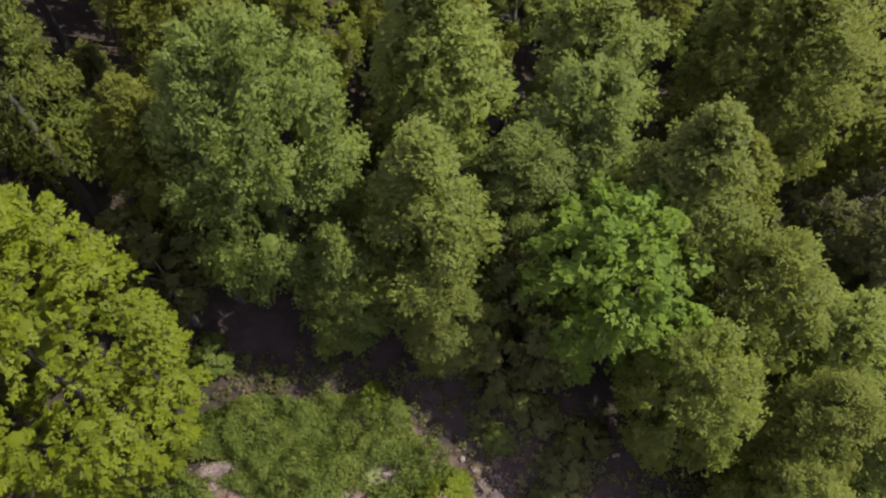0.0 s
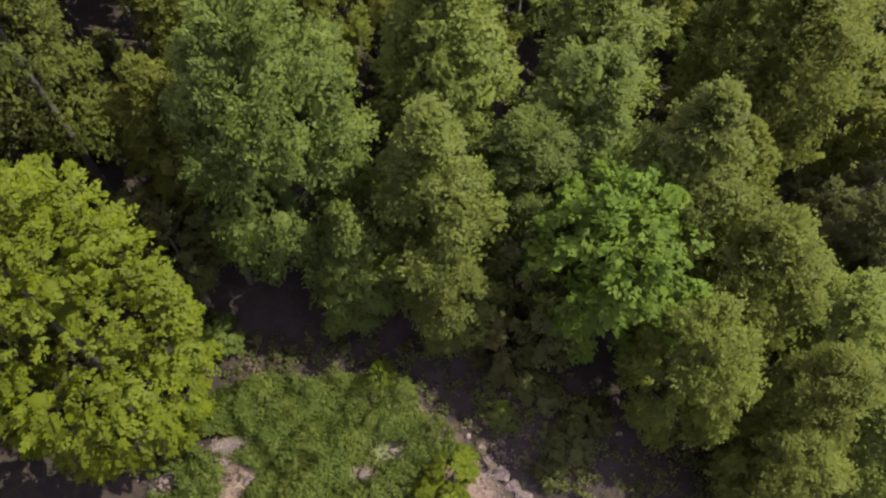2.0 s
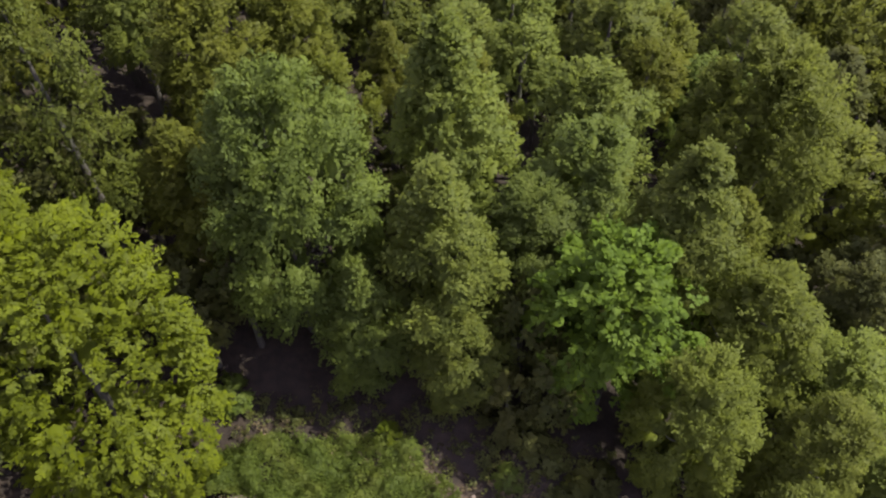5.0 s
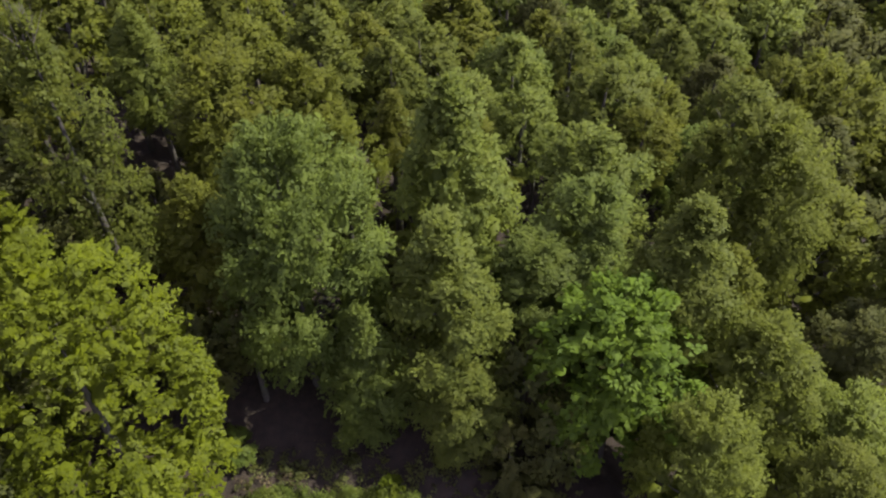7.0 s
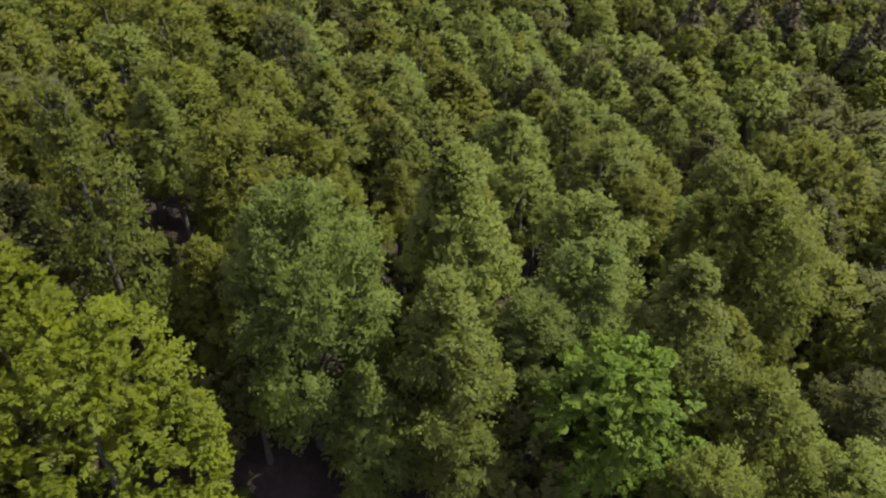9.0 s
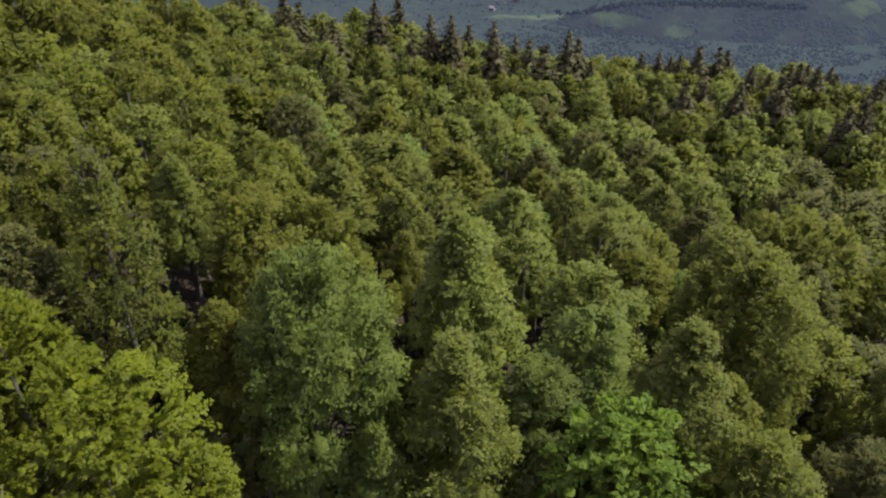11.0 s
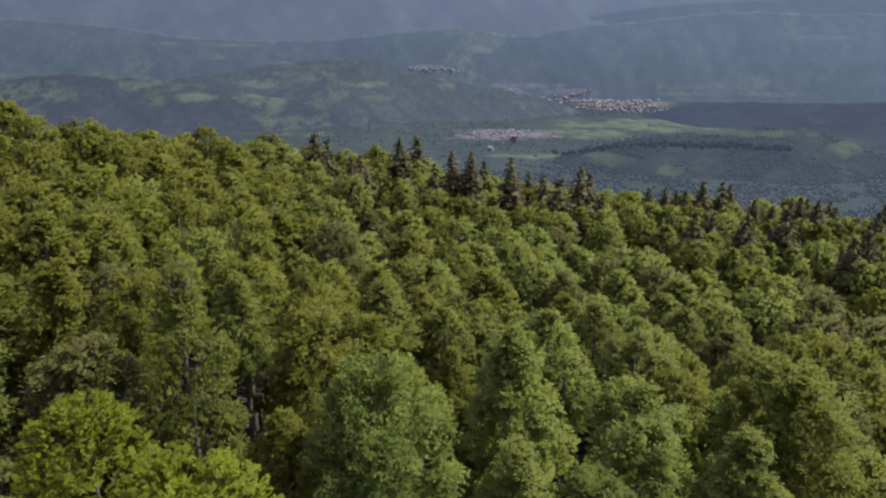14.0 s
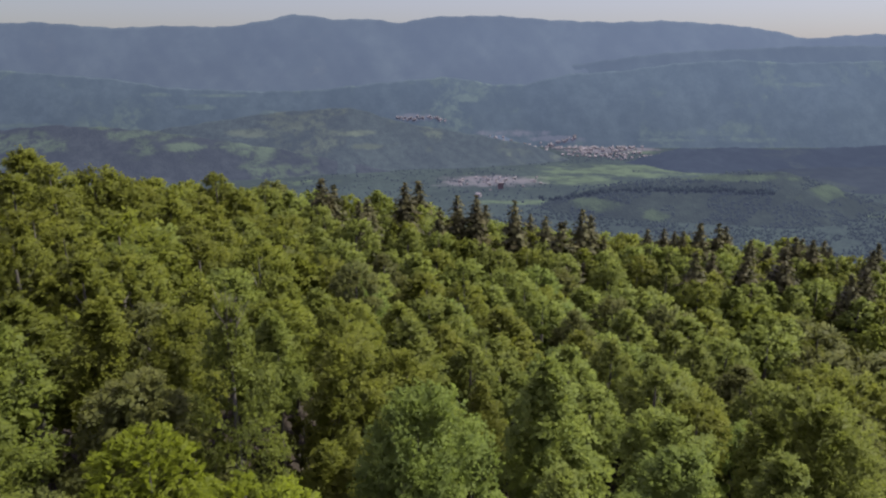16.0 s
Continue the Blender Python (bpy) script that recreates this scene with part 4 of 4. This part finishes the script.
spruce(64.5, 100.2, 9.6, 1.3)
spruce(76.5, 118.1, 7.4, 1.2)
spruce(74.2, 129.0, 5.1, 0.9)
spruce(58.7, 123.5, 6.8, 1.0)
spruce(70.3, 133.2, 6.0, 0.9)
spruce(65.5, 130.2, 6.5, 0.8)
spruce(81.3, 124.4, 7.1, 1.0)

# broadleaf trees close before the spruces
for x, y, _ in list(stand):
    if y > 97 and not any((x - 0.2 - a) ** 2 + (y - 3.5 - b) ** 2 < 6.5 for a, b, _ in stand):
        broadleaf(("beech", "beech", "beech_warm")[len(stand) % 3], x - 0.2, y - 3.5, float(canopy(min(x, 75), min(y, 150))) + 2.9, 3.0)

# unseen taller trees on the sunny side, outside the stand, added to cast shade
for x, y, top in ((33.5, 24.0, 16.0), (34.5, 30.5, 15.5), (36.0, 18.0, 15.0), (33.0, 13.0, 14.0), (39.0, 26.0, 15.0)):
    broadleaf("beech", x, y, top, 3.8, 12.0, "mid")

# the rest of the canopy, between and beyond the trees placed above
GAPS = [(-4, 8, 9.5), (2.5, 10, 5.5), (-9, 14.5, 3.0), (28, 27, 6.0), (5, 8, 6), (-8, 0, 14), (8, 0, 13), (24, 0, 10), (27, 11, 6), (-17, 17.5, 3.0)]
fill = random.Random(11)
tries = 0
while tries < 14000 and len(stand) < 505:
    tries += 1
    x, y = fill.uniform(-95, 100), fill.uniform(6, 168)
    if abs(x + 4) > 9 + 0.66 * (y + 14):
        continue
    r = fill.uniform(3.3, 4.7)
    if any((x - a) ** 2 + (y - b) ** 2 < c * c for a, b, c in GAPS):
        continue
    if any((x - a) ** 2 + (y - b) ** 2 < (0.84 * (r + c)) ** 2 for a, b, c in stand):
        continue
    top = float(canopy(min(max(x, -75), 75), min(y, 150))) + (ground_z(np.float64(x), np.float64(y)) - ground_z(np.float64(min(max(x, -75), 75)), np.float64(min(y, 150)))) + (fill.uniform(-2.4, 0.0) if y < 85 else fill.uniform(-1.0, 1.4)) - 0.2 * max(0.0, -42 - x)
    side = (x + 3) / (y + 20)
    kinds = (("beech_warm", "beech_warm", "yellow", "beech", "beech_warm") if y > 50 else ("beech_warm", "beech_brown", "beech_brown", "beech_dark")) if side < -0.3 else ("beech_warm", "beech", "beech_dark", "beech_brown") if side > 0.42 else ("beech", "beech", "beech_blue", "beech_dark", "beech", "beech_warm")
    broadleaf(fill.choice(kinds), x, y, top, r)

# young trees under the gaps of the canopy, leaf colour darkened for shade
CLEARING = [(-5, 8, 6.2), (-9.8, 15.2, 3.6), (-5.5, 14.2, 3.6), (7.0, 11.0, 4.5), (1.5, 8.5, 5.0), (-8, 0, 14), (8, 0, 8)]
crowns = list(stand)
tries = 0
while tries < 9000 and len(stand) < len(crowns) + 150:
    tries += 1
    x, y = fill.uniform(-45, 48), fill.uniform(11, 78)
    if abs(x + 4) > 6 + 0.64 * (y + 14) or any((x - a) ** 2 + (y - b) ** 2 < c * c for a, b, c in CLEARING):
        continue
    if any((x - a) ** 2 + (y - b) ** 2 < (0.60 * c + 0.5) ** 2 for a, b, c in stand):
        continue
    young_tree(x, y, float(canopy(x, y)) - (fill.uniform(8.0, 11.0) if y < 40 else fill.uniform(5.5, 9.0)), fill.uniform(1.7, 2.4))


# ---- the clearing ----
def scatter(rng, n, spots):
    """Points in ellipses (x, y, rx, ry), shared out by area, with soft edges."""
    areas = np.array([c[2] * c[3] for c in spots])
    which = rng.choice(len(spots), n, p=areas / areas.sum())
    r, a = np.sqrt(rng.uniform(0, 1.1, n)), rng.uniform(0, 2 * math.pi, n)
    c = np.array([s[:4] for s in spots])[which]
    return c[:, 0] + c[:, 2] * r * np.cos(a), c[:, 1] + c[:, 3] * r * np.sin(a)


def value_noise(x, y, s, seed):
    """Smooth random heights between 0 and 1 on a lattice of s metres."""
    u, v = np.asarray(x) / s + 100.0, np.asarray(y) / s + 100.0
    table = np.random.default_rng(seed).uniform(0, 1, (256, 256))
    i, j = np.floor(u).astype(int), np.floor(v).astype(int)
    p, q = u - i, v - j
    p, q = p * p * (3 - 2 * p), q * q * (3 - 2 * q)
    i, j, k, m = i % 256, j % 256, (i + 1) % 256, (j + 1) % 256
    return (table[i, j] * (1 - p) + table[k, j] * p) * (1 - q) + (table[i, m] * (1 - p) + table[k, m] * p) * q


def mat_height(x, y):
    return 0.12 + 0.45 * value_noise(x, y, 1.9, 1) ** 2 + 0.34 * value_noise(x + 0.4 * y, y, 0.8, 2) + 0.16 * value_noise(x, y, 0.35, 3)


BARE = [(-12.0, 9.8, 1.44, 0.58), (-10.9, 8.2, 0.86, 0.73), (-4.5, 8.4, 0.75, 0.53), (2.4, 8.8, 1.07, 1.78), (-14.6, 7.7, 0.86, 0.63), (-3.1, 9.6, 1.18, 0.58)]


def undergrowth(name, leaf_kind, seed, n, spots, size, tall, label, bare=()):
    rng = np.random.default_rng(seed)
    m = n // 13
    x, y = scatter(rng, m, spots)
    keep = np.ones(m, bool)
    for bx, by, rx, ry in bare:
        keep &= ((x - bx) / rx) ** 2 + ((y - by) / ry) ** 2 > rng.uniform(0.55, 1.25, m)
    x, y = x[keep], y[keep]
    m = len(x)
    e = 0.25
    gx = (mat_height(x + e, y) - mat_height(x - e, y)) / (2 * e)
    gy = (mat_height(x, y + e) - mat_height(x, y - e)) / (2 * e)
    up = unit(np.stack([-gx * tall * 2.4, -gy * tall * 2.4, np.ones(m)], 1) + rng.normal(0, 0.30, (m, 3)))
    top = ground_z(x, y) + np.maximum(0.05, mat_height(x, y) * tall) * rng.uniform(0.55, 1.1, m)
    k = np.repeat(np.arange(m), 13)
    out = rng.normal(0, 1, (len(k), 3)) * np.array((1, 1, 0.55)) * size * rng.uniform(0.7, 1.3, m)[k][:, None]
    at = np.stack([x, y, top], 1)[k] + out
    v, f = leaf_blades(rng, at, up[k] + 1.2 * out / size * 0.4 + rng.normal(0, 0.3, out.shape), size, out + np.array((0, 0, 0.05)))
    soft = np.repeat(unit(up[k] + 0.35 * out / size + rng.normal(0, 0.12, out.shape)), 3, 0)
    return tagged(new(name, mesh_of(name, v, f, LEAVES[leaf_kind], True, soft)), label, "undergrowth", kind="stuff")


MAT = [(-9.6, 11.2, 3.6, 2.4), (-5.6, 11.3, 3.8, 2.4), (-7.4, 8.6, 3.2, 2.6), (-12.6, 11.0, 2.0, 1.8), (-1.9, 9.8, 2.2, 1.7), (-5.5, 6.0, 5.4, 2.6), (-13.4, 7.6, 1.8, 1.8)]
undergrowth("bramble_mat", "shrub", 21, 104000, MAT, 0.125, 1.5, "low tangled green bramble mat over the clearing", BARE)
undergrowth("dry_weeds", "dry", 22, 3000, [(-3.3, 9.8, 2.78, 1.47), (2.2, 10.1, 2.35, 1.68), (-10.7, 9.1, 2.35, 1.26), (-4.7, 12.0, 3.75, 1.89), (-10.1, 14.2, 2.68, 0.84)], 0.13, 0.95, "dry straw-coloured weeds among the brambles")
# dark beech leaves here paint the trees' shade onto the plants
undergrowth("shade_plants", "beech_dark", 23, 20000, [(3.4, 12.6, 2.2, 1.6), (6.0, 9.6, 2.4, 1.6), (7.2, 8.8, 2.57, 1.47), (22.0, 12.0, 5.0, 4.0), (27.0, 14.0, 5.0, 6.0), (6.5, 13.1, 2.57, 0.95), (13.5, 8.5, 4.0, 3.0), (17.5, 8.0, 4.0, 3.5), (2.6, 11.6, 1.93, 1.26), (-8.9, 15.4, 3.21, 1.05), (-11.8, 14.9, 3.21, 1.26), (-4.1, 14.9, 4.28, 1.26), (0.5, 12.7, 2.68, 1.26)], 0.16, 0.9, "sparse green plants under the trees, leaves coloured dark for shade")


def bush(kind, x, y, radius, height, seed, label):
    rng = np.random.default_rng(seed)
    (v, f, nn), mid = crown_leaves(seed, "dome", 2.0, 20, 10, 16, 0.12, 0.26)
    v = v * np.array((radius, radius, height / 2.0))
    root = new("bush")
    root.location = (x, y, float(ground_z(np.float64(x), np.float64(y))))
    tagged(root, label, "bush")
    part("foliage", mesh_of("foliage", v, f, LEAVES[kind], True, nn), root)
    stems = []
    for m in mid[3::4]:
        stems.append(tube([(0, 0, -0.1), (m[0] * radius * 0.4, m[1] * radius * 0.4, m[2] * height / 2.0 * 0.5), (m[0] * radius, m[1] * radius, m[2] * height / 2.0)], (0.03, 0.022, 0.006), 4))
    part("stem", mesh_of("stem", *joined(stems), BARK, True), root)


bush("fresh", 0.1, 8.2, 1.5, 1.9, 31, "fresh bright green bush at the edge of the bank")
bush("fresh", -0.6, 7.0, 1.4, 1.7, 32, "fresh bright green bush at the edge of the bank")
bush("fresh", -3.8, 13.6, 0.9, 1.7, 33, "leafy young shrub at the forest edge")
bush("shrub", -2.6, 12.8, 0.8, 1.1, 34, "leafy young shrub at the forest edge")
bush("shrub", 2.9, 11.4, 0.9, 1.0, 36, "dull green shrub above the stony bank")
# next five shrubs: shade painted in by the dark young leaves
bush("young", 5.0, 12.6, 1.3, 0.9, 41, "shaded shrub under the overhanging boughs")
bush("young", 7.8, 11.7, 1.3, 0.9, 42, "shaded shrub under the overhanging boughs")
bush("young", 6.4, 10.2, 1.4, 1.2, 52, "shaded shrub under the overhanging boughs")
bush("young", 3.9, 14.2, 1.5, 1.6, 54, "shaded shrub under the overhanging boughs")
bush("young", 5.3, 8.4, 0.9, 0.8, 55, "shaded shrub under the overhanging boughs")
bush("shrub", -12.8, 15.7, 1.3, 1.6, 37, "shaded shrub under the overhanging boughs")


# ---- stones ----
ROCK = rock_material()


def rock(x, y, sx, sy, sz, turn, seed, sink=0.25):
    bm = bmesh.new()
    bmesh.ops.create_icosphere(bm, subdivisions=3, radius=1.0)
    for vert in bm.verts:
        p = vert.co.copy()
        q = p * 1.3 + Vector((seed * 3.1, seed * 1.7, 0))
        k = 1 + 0.34 * noise.noise(q) + 0.16 * noise.noise(q * 2.7)
        cut = max(abs(p.x), abs(p.y), abs(p.z))
        vert.co = p * k * (0.72 + 0.28 / cut * 0.8)
    chip = random.Random(seed)
    for _ in range(9):
        n = Vector((chip.gauss(0, 1), chip.gauss(0, 1), chip.gauss(0.3, 1))).normalized()
        lim = chip.uniform(0.55, 0.85)
        for vert in bm.verts:
            over = vert.co.dot(n) - lim
            if over > 0:
                vert.co -= n * over * 0.93
    me = bpy.data.meshes.new("rock")
    bm.to_mesh(me)
    bm.free()
    me.materials.append(ROCK)
    ob = new("rock", me)
    ob.location = (x, y, float(ground_z(np.float64(x), np.float64(y))) + sz * (1 - 2 * sink))
    ob.scale, ob.rotation_euler = (sx, sy, sz), (0.2 * math.sin(seed), 0.2 * math.cos(seed * 2), radians(turn))
    return tagged(ob, "weathered pale pinkish-grey rock lying in the clearing", "rock")


rock(-12.0, 9.8, 1.25, 0.62, 0.42, 20, 1)
rock(-10.8, 10.2, 0.45, 0.32, 0.30, 35, 2)
rock(-11.8, 9.2, 0.5, 0.4, 0.22, 70, 3)
rock(-10.5, 8.1, 0.42, 0.3, 0.25, 20, 4)
rock(-10.2, 7.4, 0.36, 0.3, 0.22, 50, 5)
rock(-4.5, 8.4, 0.45, 0.38, 0.36, 80, 6)
rock(-3.0, 9.7, 0.25, 0.2, 0.16, 10, 7)
rock(1.6, 9.9, 0.40, 0.30, 0.25, 120, 8)
rock(2.1, 9.1, 0.60, 0.35, 0.32, 125, 9)
rock(2.7, 8.5, 0.65, 0.40, 0.30, 135, 10)
rock(3.4, 7.9, 0.55, 0.42, 0.26, 140, 11)
rock(3.9, 7.3, 0.60, 0.45, 0.28, 160, 12)
rock(1.0, 10.5, 0.22, 0.2, 0.15, 30, 13)

grit_rng = np.random.default_rng(55)
gx, gy = scatter(grit_rng, 420, BARE + [(-15.2, 9.2, 1.28, 1.68)])
grit = np.stack([gx, gy, ground_z(gx, gy) + 0.03], 1)
v, f = bough_cores(grit_rng, grit, grit_rng.uniform(0.04, 0.13, len(gx)), 1.0)
tagged(new("rubble", mesh_of("rubble", v, f, ROCK)), "loose pale stones scattered over the bare earth", "stones", kind="stuff")
